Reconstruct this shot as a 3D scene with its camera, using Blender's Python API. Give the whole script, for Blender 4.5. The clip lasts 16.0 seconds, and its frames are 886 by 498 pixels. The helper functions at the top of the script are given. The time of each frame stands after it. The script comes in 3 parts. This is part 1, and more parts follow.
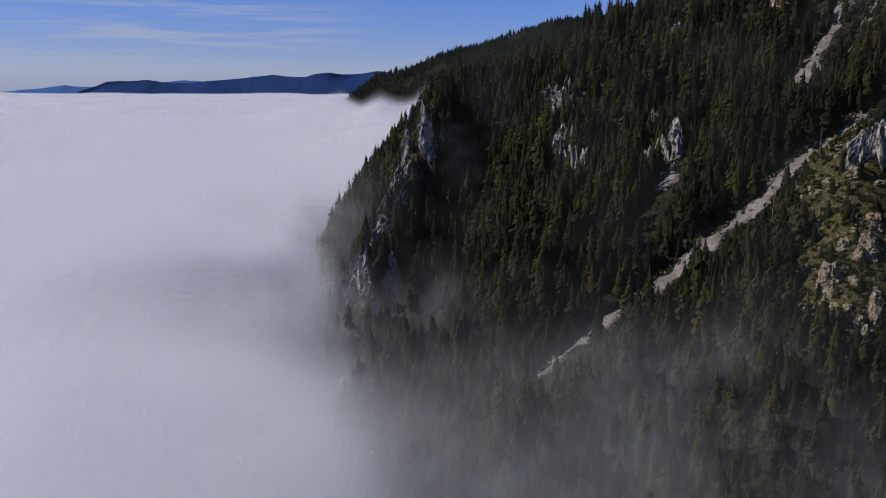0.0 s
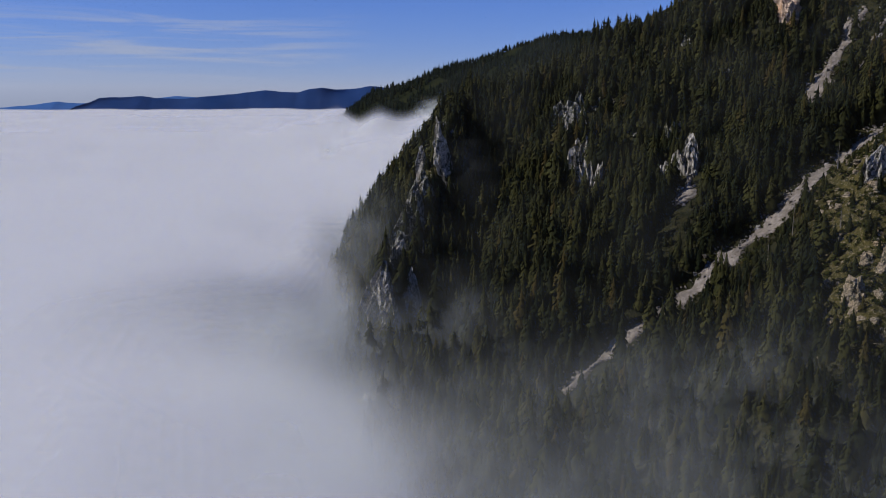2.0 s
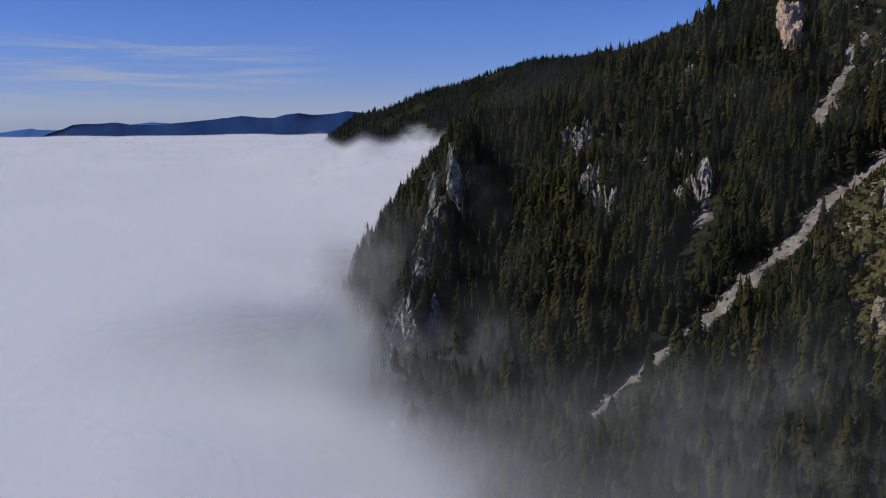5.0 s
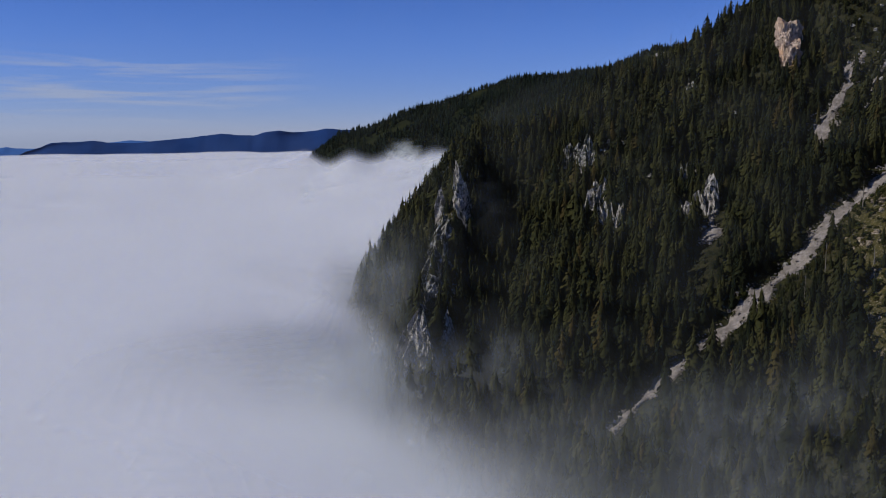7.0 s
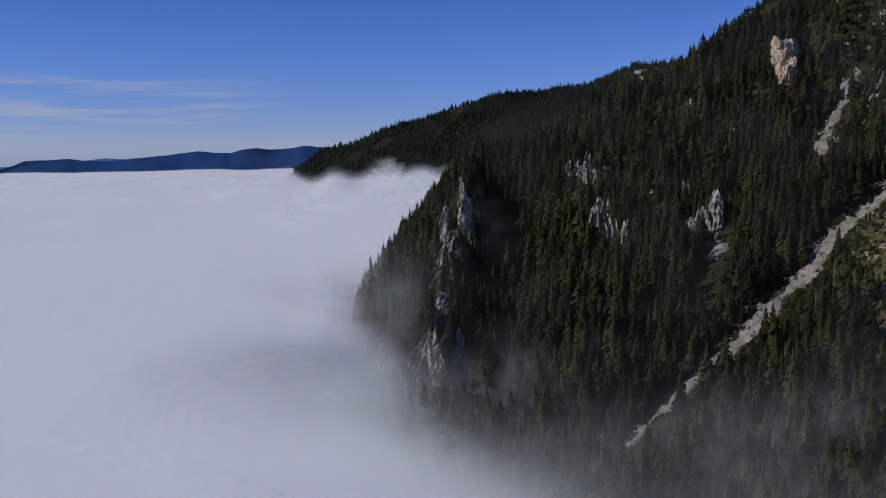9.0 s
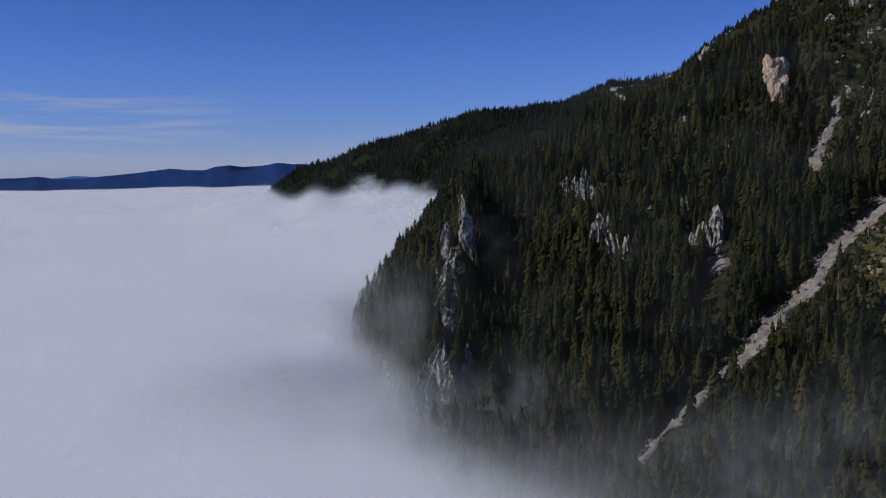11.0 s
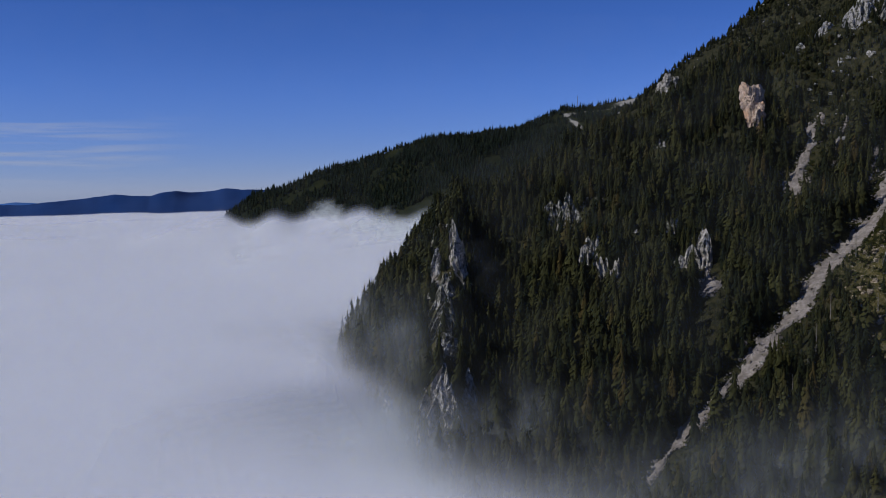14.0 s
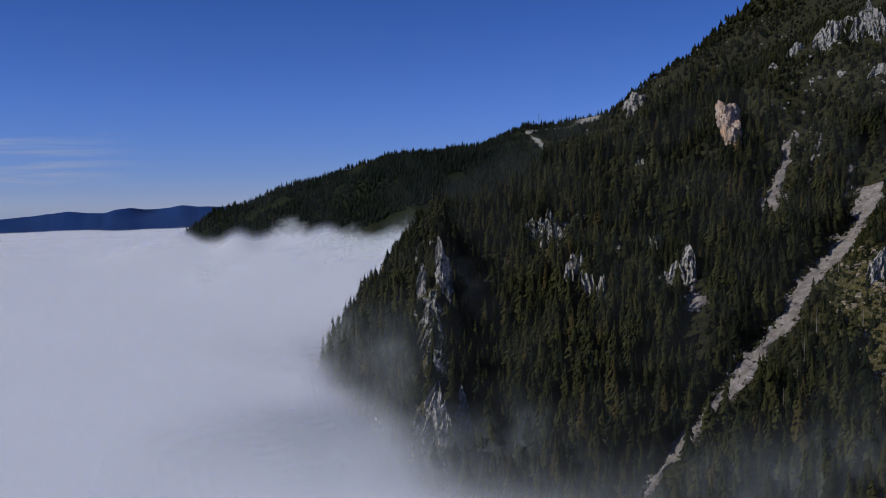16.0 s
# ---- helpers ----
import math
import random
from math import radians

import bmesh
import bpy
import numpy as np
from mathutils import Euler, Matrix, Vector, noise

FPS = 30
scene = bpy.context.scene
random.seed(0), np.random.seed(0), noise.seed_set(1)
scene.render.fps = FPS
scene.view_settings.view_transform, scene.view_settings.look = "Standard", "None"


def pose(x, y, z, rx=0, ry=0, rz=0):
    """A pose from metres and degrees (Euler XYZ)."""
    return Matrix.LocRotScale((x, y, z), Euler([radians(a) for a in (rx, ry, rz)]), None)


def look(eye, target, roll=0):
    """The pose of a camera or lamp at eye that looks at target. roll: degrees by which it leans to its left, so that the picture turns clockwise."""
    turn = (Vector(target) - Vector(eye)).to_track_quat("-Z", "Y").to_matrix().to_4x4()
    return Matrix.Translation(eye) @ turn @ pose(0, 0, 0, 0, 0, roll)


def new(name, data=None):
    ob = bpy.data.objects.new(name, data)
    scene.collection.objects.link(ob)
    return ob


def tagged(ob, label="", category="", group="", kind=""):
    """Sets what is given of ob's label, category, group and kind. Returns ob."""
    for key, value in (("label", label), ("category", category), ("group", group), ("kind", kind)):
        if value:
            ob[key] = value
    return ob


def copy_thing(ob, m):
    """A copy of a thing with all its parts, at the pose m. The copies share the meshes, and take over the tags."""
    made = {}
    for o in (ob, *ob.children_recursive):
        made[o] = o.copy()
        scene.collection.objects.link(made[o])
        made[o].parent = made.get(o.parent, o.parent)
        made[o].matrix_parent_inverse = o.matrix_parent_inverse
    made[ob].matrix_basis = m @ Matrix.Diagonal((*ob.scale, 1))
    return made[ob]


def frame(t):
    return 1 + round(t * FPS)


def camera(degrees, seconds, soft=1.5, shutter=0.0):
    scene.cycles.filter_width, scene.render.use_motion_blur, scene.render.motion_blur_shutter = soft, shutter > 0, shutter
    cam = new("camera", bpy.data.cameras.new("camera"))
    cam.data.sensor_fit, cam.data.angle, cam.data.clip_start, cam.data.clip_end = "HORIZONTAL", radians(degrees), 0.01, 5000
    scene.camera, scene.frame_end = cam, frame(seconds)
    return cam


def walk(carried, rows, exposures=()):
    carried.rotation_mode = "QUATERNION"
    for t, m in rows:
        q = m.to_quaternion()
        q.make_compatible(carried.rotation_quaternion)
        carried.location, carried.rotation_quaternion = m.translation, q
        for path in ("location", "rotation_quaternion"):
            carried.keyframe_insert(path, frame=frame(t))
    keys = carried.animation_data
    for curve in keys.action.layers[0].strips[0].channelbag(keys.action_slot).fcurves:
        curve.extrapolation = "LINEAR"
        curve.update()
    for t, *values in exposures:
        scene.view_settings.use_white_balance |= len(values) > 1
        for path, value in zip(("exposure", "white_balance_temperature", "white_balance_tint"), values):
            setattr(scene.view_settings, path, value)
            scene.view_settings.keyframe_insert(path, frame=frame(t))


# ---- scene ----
cam = camera(52, 16.0, soft=1.0)

# seconds, eye x y z, heading (to the left), pitch, roll in degrees
PATH = [
    (0, 0.52, 0.29, 129.72, 1.372, -10.804, 0.808),
    (1, -8.85, -1.05, 130.66, 1.163, -10.386, 0.667),
    (2, -18.99, -2.11, 131.48, 0.764, -9.931, 0.533),
    (3, -29.78, -2.97, 132.17, 0.231, -9.449, 0.405),
    (4, -41.11, -3.65, 132.75, -0.395, -8.949, 0.283),
    (5, -52.89, -4.17, 133.24, -1.086, -8.438, 0.168),
    (6, -65.02, -4.56, 133.65, -1.825, -7.920, 0.061),
    (7, -77.41, -4.80, 133.98, -2.608, -7.399, -0.040),
    (8, -90.00, -4.89, 134.26, -3.434, -6.878, -0.134),
    (9, -102.72, -4.80, 134.49, -4.313, -6.359, -0.220),
    (10, -115.51, -4.48, 134.69, -5.254, -5.842, -0.298),
    (11, -128.33, -3.90, 134.88, -6.271, -5.329, -0.368),
    (12, -141.13, -2.97, 135.06, -7.377, -4.818, -0.430),
    (13, -153.88, -1.63, 135.24, -8.582, -4.309, -0.484),
    (14, -166.56, 0.21, 135.45, -9.893, -3.800, -0.529),
    (15, -179.15, 2.66, 135.69, -11.310, -3.292, -0.565),
    (16, -191.66, 5.83, 135.97, -12.826, -2.783, -0.592),
]


def aim(x, y, z, yaw, pitch, roll):
    m = Matrix.Translation((x, y, z)) @ Matrix.Rotation(radians(yaw), 4, "Z")
    return m @ Matrix.Rotation(radians(90 + pitch), 4, "X") @ Matrix.Rotation(radians(roll), 4, "Z")


walk(cam, [(t, aim(*p)) for t, *p in PATH], [(0, 0.12, 6330, 10), (16, -0.12, 5930, 10)])
scene.cycles.transparent_max_bounces = 110

# ---- sun and sky ----
SUN_AZIMUTH, SUN_HEIGHT = -98.0, 36.0  # degrees, clockwise from +y; above the horizon
sun_way = Vector((math.sin(radians(SUN_AZIMUTH)) * math.cos(radians(SUN_HEIGHT)),
                  math.cos(radians(SUN_AZIMUTH)) * math.cos(radians(SUN_HEIGHT)), math.sin(radians(SUN_HEIGHT))))
sun = new("sun", bpy.data.lights.new("sun", "SUN"))
sun.data.energy, sun.data.angle, sun.data.color = 4.35, radians(0.5), (1.0, 0.93, 0.84)
sun.matrix_basis = look(sun_way * 100, (0, 0, 0))

world = bpy.data.worlds.new("sky")
scene.world = world
world.use_nodes = True


class Nodes:
    """A short hand for node trees."""

    def __init__(self, tree):
        self.tree = tree

    def add(self, kind, **settings):
        node = self.tree.nodes.new("ShaderNode" + kind)
        for key, value in settings.items():
            if key in node.inputs:
                node.inputs[key].default_value = value
            else:
                setattr(node, key, value)
        return node

    def put(self, value, socket):
        if hasattr(value, "is_output"):
            self.tree.links.new(value, socket)
        else:
            socket.default_value = value

    def math(self, op, a, b=0.0, c=0.0):
        node = self.add("Math", operation=op)
        for v, s in zip((a, b, c), node.inputs):
            self.put(v, s)
        return node.outputs[0]

    def mix(self, f, a, b, blend="MIX"):
        node = self.add("Mix", data_type="RGBA", blend_type=blend)
        self.put(f, node.inputs[0])
        self.put((*a, 1) if isinstance(a, tuple) else a, node.inputs[6])
        self.put((*b, 1) if isinstance(b, tuple) else b, node.inputs[7])
        return node.outputs[2]

    def ramp(self, value, lo, hi, to_lo=0.0, to_hi=1.0):
        node = self.add("MapRange", interpolation_type="SMOOTHSTEP")
        for v, s in zip((value, lo, hi, to_lo, to_hi), node.inputs):
            self.put(v, s)
        return node.outputs[0]

    def noise(self, vector, scale, detail=4.0, rough=0.55, distortion=0.0):
        node = self.add("TexNoise", Scale=scale, Detail=detail, Roughness=rough, Distortion=distortion)
        if vector is not None:
            self.put(vector, node.inputs["Vector"])
        return node.outputs[0]

    def stretch(self, vector, x, y, z):
        node = self.add("VectorMath", operation="MULTIPLY")
        self.put(vector, node.inputs[0])
        node.inputs[1].default_value = (x, y, z)
        return node.outputs[0]


w = Nodes(world.node_tree)
sky = w.add("TexSky", sky_type="NISHITA", sun_disc=False, sun_elevation=radians(SUN_HEIGHT), sun_rotation=radians(SUN_AZIMUTH),
            altitude=2500, air_density=0.75, dust_density=0.0, ozone_density=2.5)
rich = w.add("HueSaturation", Saturation=1.15, Value=1.0)
w.put(w.mix(1.0, sky.outputs[0], (0.98, 0.93, 1.27), "MULTIPLY"), rich.inputs["Color"])
# thin cirrus streaks low over the horizon
way = w.add("TexCoord").outputs["Generated"]
split = w.add("SeparateXYZ")
w.put(way, split.inputs[0])
east, height = w.math("ARCTAN2", split.outputs[0], split.outputs[1]), split.outputs[2]
spread = w.add("CombineXYZ")
w.put(w.math("MULTIPLY", east, 5.0), spread.inputs[0])
w.put(w.math("MULTIPLY", height, 90.0), spread.inputs[1])
streak = w.ramp(w.noise(spread.outputs[0], 1.0, 5.0, 0.6, 0.6), 0.44, 0.66)
band = w.math("MULTIPLY", w.ramp(height, -0.01, 0.025), w.ramp(height, 0.09, 0.05))
band = w.math("MULTIPLY", band, w.ramp(east, -0.05, -0.25))
veil = w.math("MULTIPLY", w.ramp(height, 0.05, -0.01), 0.06)
cloud = w.math("MAXIMUM", w.math("MULTIPLY", w.math("MULTIPLY", streak, band), 0.85), veil)
dim = w.add("VectorMath", operation="SCALE")
w.put(rich.outputs[0], dim.inputs[0])
w.put(w.ramp(height, -0.02, 0.12, 0.72, 1.0), dim.inputs["Scale"])
sky_colour = w.mix(cloud, dim.outputs[0], (4.3, 4.9, 6.6))
back = world.node_tree.nodes["Background"]
w.put(sky_colour, back.inputs[0])
back.inputs[1].default_value = 0.0745


# ---- materials ----
def material(name):
    m = bpy.data.materials.new(name)
    m.use_nodes = True
    n = Nodes(m.node_tree)
    return m, n, m.node_tree.nodes["Principled BSDF"]


def place(n):
    return n.add("NewGeometry").outputs["Position"]


def bump(n, height, strength, distance, shader):
    node = n.add("Bump", Strength=strength, Distance=distance)
    n.put(height, node.inputs["Height"])
    n.put(node.outputs[0], shader.inputs["Normal"])


def rock_material(name, light, dark, stain, warm=0.25, moss_from=0.52):
    m, n, s = material(name)
    p = place(n)
    tall = n.stretch(p, 1.0, 1.0, 0.35)
    cracks = n.noise(tall, 0.55, 9.0, 0.75, 0.8)
    patches = n.noise(p, 0.09, 4.0)
    colour = n.mix(n.ramp(cracks, 0.38, 0.57), dark, light)
    colour = n.mix(n.math("MULTIPLY", n.ramp(n.noise(p, 1.3, 8.0, 0.75, 1.2), 0.46, 0.60), 0.75), colour, dark)
    colour = n.mix(n.math("MULTIPLY", n.ramp(patches, 0.52, 0.7), warm), colour, stain)
    moss = n.math("MULTIPLY", n.ramp(n.noise(p, 0.30, 7.0, 0.7), moss_from, moss_from + 0.05), 0.95)
    colour = n.mix(moss, colour, (0.024, 0.026, 0.010))
    n.put(colour, s.inputs["Base Color"])
    s.inputs["Roughness"].default_value = 0.92
    bump(n, n.noise(tall, 0.8, 9.0, 0.7), 1.0, 1.6, s)
    return m


def foliage_material(name, dark, light, autumn):
    m, n, s = material(name)
    tint = n.math("FRACT", n.math("ADD", n.add("Attribute", attribute_name="tint").outputs["Fac"],
                                  n.add("ObjectInfo").outputs["Random"]))
    p = place(n)
    colour = n.mix(n.ramp(tint, 0.0, 1.0), dark, light)
    colour = n.mix(n.ramp(tint, 0.93, 1.0, 0.0, 0.8), colour, autumn)
    colour = n.mix(n.math("MULTIPLY", n.noise(p, 1.1, 3.0), 0.6), colour, dark)
    n.put(colour, s.inputs["Base Color"])
    s.inputs["Roughness"].default_value = 0.85
    s.inputs["Specular IOR Level"].default_value = 0.04
    return m


ROCK = rock_material("limestone", (0.47, 0.435, 0.385), (0.10, 0.094, 0.088), (0.34, 0.25, 0.17))
MOSSY = rock_material("mossy_limestone", (0.40, 0.38, 0.34), (0.07, 0.068, 0.06), (0.24, 0.19, 0.12), 0.25, 0.465)
GREY = rock_material("grey_limestone", (0.37, 0.355, 0.335), (0.08, 0.076, 0.07), (0.26, 0.21, 0.16))
TAN = rock_material("weathered_tan_rock", (0.36, 0.29, 0.20), (0.10, 0.08, 0.05), (0.30, 0.20, 0.10), 0.6)
OCHRE = rock_material("ochre_limestone", (0.56, 0.44, 0.34), (0.20, 0.14, 0.10), (0.55, 0.33, 0.19), 0.9, 0.58)
NEEDLES = foliage_material("spruce_needles", (0.0062, 0.0086, 0.0036), (0.038, 0.0375, 0.0115), (0.05, 0.034, 0.01))
FAR_NEEDLES = foliage_material("distant_conifers", (0.0050, 0.0095, 0.0060), (0.0130, 0.0190, 0.0110), (0.03, 0.026, 0.012))
SHRUB = foliage_material("shrub_leaves", (0.016, 0.020, 0.005), (0.044, 0.043, 0.009), (0.075, 0.05, 0.016))

BARK, n, s = material("bark")
n.put(n.mix(n.noise(n.stretch(place(n), 1, 1, 0.2), 2.0, 5.0), (0.05, 0.04, 0.032), (0.16, 0.13, 0.11)), s.inputs["Base Color"])
s.inputs["Roughness"].default_value = 0.95

DEAD, n, s = material("dead_wood")
n.put(n.mix(n.noise(n.stretch(place(n), 1, 1, 0.2), 2.0, 5.0), (0.07, 0.064, 0.056), (0.17, 0.155, 0.135)), s.inputs["Base Color"])
s.inputs["Roughness"].default_value = 0.9

SCREE, n, s = material("scree")
p = place(n)
cell = n.add("TexVoronoi", Scale=0.7)
n.put(p, cell.inputs["Vector"])
colour = n.mix(n.ramp(n.noise(p, 0.16, 6.0, 0.65), 0.35, 0.65), (0.11, 0.094, 0.082), (0.25, 0.222, 0.20))
colour = n.mix(n.math("MULTIPLY", n.ramp(cell.outputs["Distance"], 0.2, 0.75), 0.5), colour, (0.10, 0.085, 0.07))
n.put(colour, s.inputs["Base Color"])
s.inputs["Roughness"].default_value = 0.95
bump(n, n.noise(p, 0.9, 8.0, 0.7), 0.9, 0.8, s)

SOIL, n, s = material("forest_floor")
p = place(n)
ground_tint = n.add("Attribute", attribute_name="open").outputs["Fac"]
floor_colour = n.mix(n.ramp(n.noise(p, 0.22, 6.0, 0.6), 0.35, 0.65), (0.012, 0.014, 0.007), (0.032, 0.030, 0.014))
meadow = n.mix(n.ramp(n.noise(p, 0.45, 8.0, 0.75), 0.40, 0.60), (0.038, 0.037, 0.010), (0.085, 0.07, 0.024))
meadow = n.mix(n.ramp(n.noise(p, 0.55, 10.0, 0.8, 0.5), 0.52, 0.64), meadow, (0.26, 0.215, 0.165))
n.put(n.mix(ground_tint, floor_colour, meadow), s.inputs["Base Color"])
s.inputs["Roughness"].default_value = 1.0
s.inputs["Specular IOR Level"].default_value = 0.05
bump(n, n.noise(p, 0.4, 9.0, 0.7), 1.0, 2.0, s)

HILL, n, s = material("hill_turf")
p = place(n)
colour = n.mix(n.ramp(n.noise(p, 0.02, 6.0, 0.6), 0.35, 0.65), (0.008, 0.011, 0.006), (0.016, 0.018, 0.008))
ragged = n.math("ADD", n.add("Attribute", attribute_name="bare").outputs["Fac"], n.math("MULTIPLY", n.noise(p, 0.05, 6.0, 0.7), 0.8))
colour = n.mix(n.ramp(ragged, 0.85, 1.05), colour, (0.21, 0.20, 0.18))
n.put(colour, s.inputs["Base Color"])
s.inputs["Roughness"].default_value = 1.0
s.inputs["Specular IOR Level"].default_value = 0.0

# wooded range; the blue of distance haze is put into its base colour
FAR, n, s = material("far_forest_haze_blue")
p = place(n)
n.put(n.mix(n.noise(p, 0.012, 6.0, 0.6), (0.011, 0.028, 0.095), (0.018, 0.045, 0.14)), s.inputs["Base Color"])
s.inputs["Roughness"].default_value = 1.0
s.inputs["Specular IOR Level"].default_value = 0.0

# the range behind, painted paler blue for the deeper haze before it
FARTHER, n, s = material("farthest_forest_haze_blue")
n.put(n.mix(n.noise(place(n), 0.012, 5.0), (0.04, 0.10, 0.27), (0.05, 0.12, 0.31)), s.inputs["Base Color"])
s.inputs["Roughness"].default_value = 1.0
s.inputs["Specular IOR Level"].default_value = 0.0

STEEL, n, s = material("galvanised_steel")
n.put(n.mix(n.noise(place(n), 0.6), (0.10, 0.10, 0.11), (0.2, 0.2, 0.21)), s.inputs["Base Color"])
s.inputs["Metallic"].default_value, s.inputs["Roughness"].default_value = 0.6, 0.6

FOG, n, s = material("fog")
s.inputs["Base Color"].default_value = (0.905, 0.925, 0.95, 1)
s.inputs["Roughness"].default_value = 1.0
s.inputs["Specular IOR Level"].default_value = 0.0
steady = n.add("VectorMath", operation="MULTIPLY_ADD")
n.put(n.add("NewGeometry").outputs["Normal"], steady.inputs[0])
steady.inputs[1].default_value, steady.inputs[2].default_value = (0.28, 0.28, 0.28), (0, 0, 0.72)
n.put(steady.outputs[0], s.inputs["Normal"])
thick = n.add("Attribute", attribute_name="thick").outputs["Fac"]
level = n.add("Attribute", attribute_name="level").outputs["Fac"]
p = n.add("VectorMath", operation="ADD")
n.put(place(n), p.inputs[0])
lift = n.add("CombineXYZ")
n.put(n.math("MULTIPLY", level, 9.0), lift.inputs[2])
n.put(lift.outputs[0], p.inputs[1])
p = p.outputs[0]
wisps = n.math("ADD", n.math("MULTIPLY", n.noise(n.stretch(p, 1, 1, 1.6), 0.007, 2.5, 0.5, 0.4), 0.85),
               n.math("MULTIPLY", n.noise(p, 0.025, 2.0, 0.5, 0.2), 0.15))
# thin layers break into wisps, thick ones close up
low = n.math("SUBTRACT", 0.20, n.math("MULTIPLY", thick, 0.85))
alpha = n.math("MULTIPLY", n.ramp(wisps, low, n.math("ADD", low, 0.35)), thick)
n.put(n.math("MINIMUM", alpha, 1.0), s.inputs["Alpha"])


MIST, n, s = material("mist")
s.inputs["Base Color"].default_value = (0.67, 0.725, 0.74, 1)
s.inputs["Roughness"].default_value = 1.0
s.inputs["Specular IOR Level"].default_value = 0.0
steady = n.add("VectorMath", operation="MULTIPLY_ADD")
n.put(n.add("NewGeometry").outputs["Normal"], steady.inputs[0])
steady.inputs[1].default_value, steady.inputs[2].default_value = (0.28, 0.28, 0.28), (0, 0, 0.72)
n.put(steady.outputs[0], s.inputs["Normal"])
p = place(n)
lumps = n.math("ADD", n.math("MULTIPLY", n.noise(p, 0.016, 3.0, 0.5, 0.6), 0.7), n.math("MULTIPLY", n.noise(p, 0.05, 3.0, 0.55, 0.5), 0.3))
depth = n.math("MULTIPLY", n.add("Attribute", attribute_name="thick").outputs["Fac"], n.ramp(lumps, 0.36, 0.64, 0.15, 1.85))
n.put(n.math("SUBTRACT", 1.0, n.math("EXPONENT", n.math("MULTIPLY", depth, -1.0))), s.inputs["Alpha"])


# ---- the lie of the land ----
def lattice(i, j, seed):
    v = np.sin(i * 127.1 + j * 311.7 + seed * 74.7) * 43758.5453
    return v - np.floor(v)


def soft_noise(x, y, seed=0):
    i, j = np.floor(x), np.floor(y)
    u, v = x - i, y - j
    u, v = u * u * (3 - 2 * u), v * v * (3 - 2 * v)
    a = lattice(i, j, seed) * (1 - u) + lattice(i + 1, j, seed) * u
    b = lattice(i, j + 1, seed) * (1 - u) + lattice(i + 1, j + 1, seed) * u
    return 2 * (a * (1 - v) + b * v) - 1


def fractal(x, y, size, octaves=4, seed=0):
    total, gain = 0 * x, 1.0
    for k in range(octaves):
        total = total + gain * soft_noise(x / size * 2**k, y / size * 2**k, seed + k)
        gain *= 0.5
    return total


def off_line(x, y, line):
    """How far points lie from a line of corners."""
    best = np.full(np.shape(x), 1e9)
    for (ax, ay), (bx, by) in zip(line, line[1:]):
        dx, dy = bx - ax, by - ay
        t = np.clip(((x - ax) * dx + (y - ay) * dy) / (dx * dx + dy * dy), 0, 1)
        best = np.minimum(best, np.hypot(x - ax - t * dx, y - ay - t * dy))
    return best


def soft_min(a, b, k):
    h = np.clip(0.5 + 0.5 * (b - a) / k, 0, 1)
    return b * (1 - h) + a * h - k * h * (1 - h)


SPINE = [(-62, 590), (-56, 640), (-46, 690), (-28, 752), (-26, 830)]
GULLY = [(40, 500), (78, 527), (137, 552), (192, 577), (240, 600), (314, 650)]
UPPER_GULLY = [(222, 664), (247, 694), (284, 718), (330, 745)]
SPUR = [(150, 400), (188, 441), (206, 493), (230, 556), (300, 600), (420, 660)]
HOLLOW = [(-6, 600), (6, 680), (18, 745)]
CLEFTS = [[(96, 775), (106, 715), (112, 690)], [(160, 735), (156, 700)], [(178, 690), (172, 662)], [(276, 790), (272, 757)]]


def coast(y):
    """Where the headland's western foot drops into the fog."""
    return -144 + 0.25 * np.clip(840 - y, 0, 280) + 0.3 * np.clip(y - 845, 0, 250)




def slope_height(x, y, rough=True):
    z = -290 + 0.381 * x + 0.482 * y
    z = z + 0.75 * np.maximum(0, 0.5 * (x - 230) + 0.5 * (y - 700))
    z = z + 28 * np.exp(-((off_line(x, y, SPINE) / 18) ** 2)) - 24 * np.exp(-((off_line(x, y, HOLLOW) / 26) ** 2))
    z = z + 26 * np.exp(-((off_line(x, y, SPUR) / 34) ** 2)) - 13 * np.exp(-((off_line(x, y, GULLY) / 22) ** 2))
    z = z - 16 * np.exp(-((off_line(x, y, UPPER_GULLY) / 22) ** 2))
    crest = 158 + 0.47 * (x - 85) - 0.25 * np.maximum(0, y - 850 - 0.25 * np.maximum(0, x))
    z = soft_min(z, crest, 20)
    z = soft_min(z, 122 + 1.5 * (x + 24) - 0.5 * np.maximum(0, y - 850), 14)
    z = soft_min(z, 2.0 * (x - coast(y)) - 20, 12)
    for line in CLEFTS:
        z = z - 18 * np.exp(-((off_line(x, y, line) / 12) ** 2))
    massif = np.interp(x, [0, 180, 311, 373, 425, 518, 592, 800], [-200, 120, 231, 264, 309, 371, 430, 600]) - 0.5 * np.abs(y - 1350)
    z = np.where(y > 930, np.maximum(z, massif), z)
    if not rough:
        return np.maximum(z, -150)
    z = z + 5 * fractal(x, y, 60, 4, 3) + 1.5 * fractal(x, y, 14, 3, 9)
    crag = np.exp(-((off_line(x, y, SPUR[:4]) / 28) ** 2)) + np.exp(-((off_line(x, y, SPINE) / 14) ** 2))
    z = z + crag * (3.5 * np.abs(fractal(x, y, 16, 3, 25)) + 1.2 * fractal(x, y, 7, 2, 27))
    return np.maximum(z, -130 + 8 * fractal(x, y, 400, 2, 5))


RIDGE_X = [-500, -400, -311, -245, -157, -68, 23, 131, 225, 352, 482, 615, 795, 950, 1300]
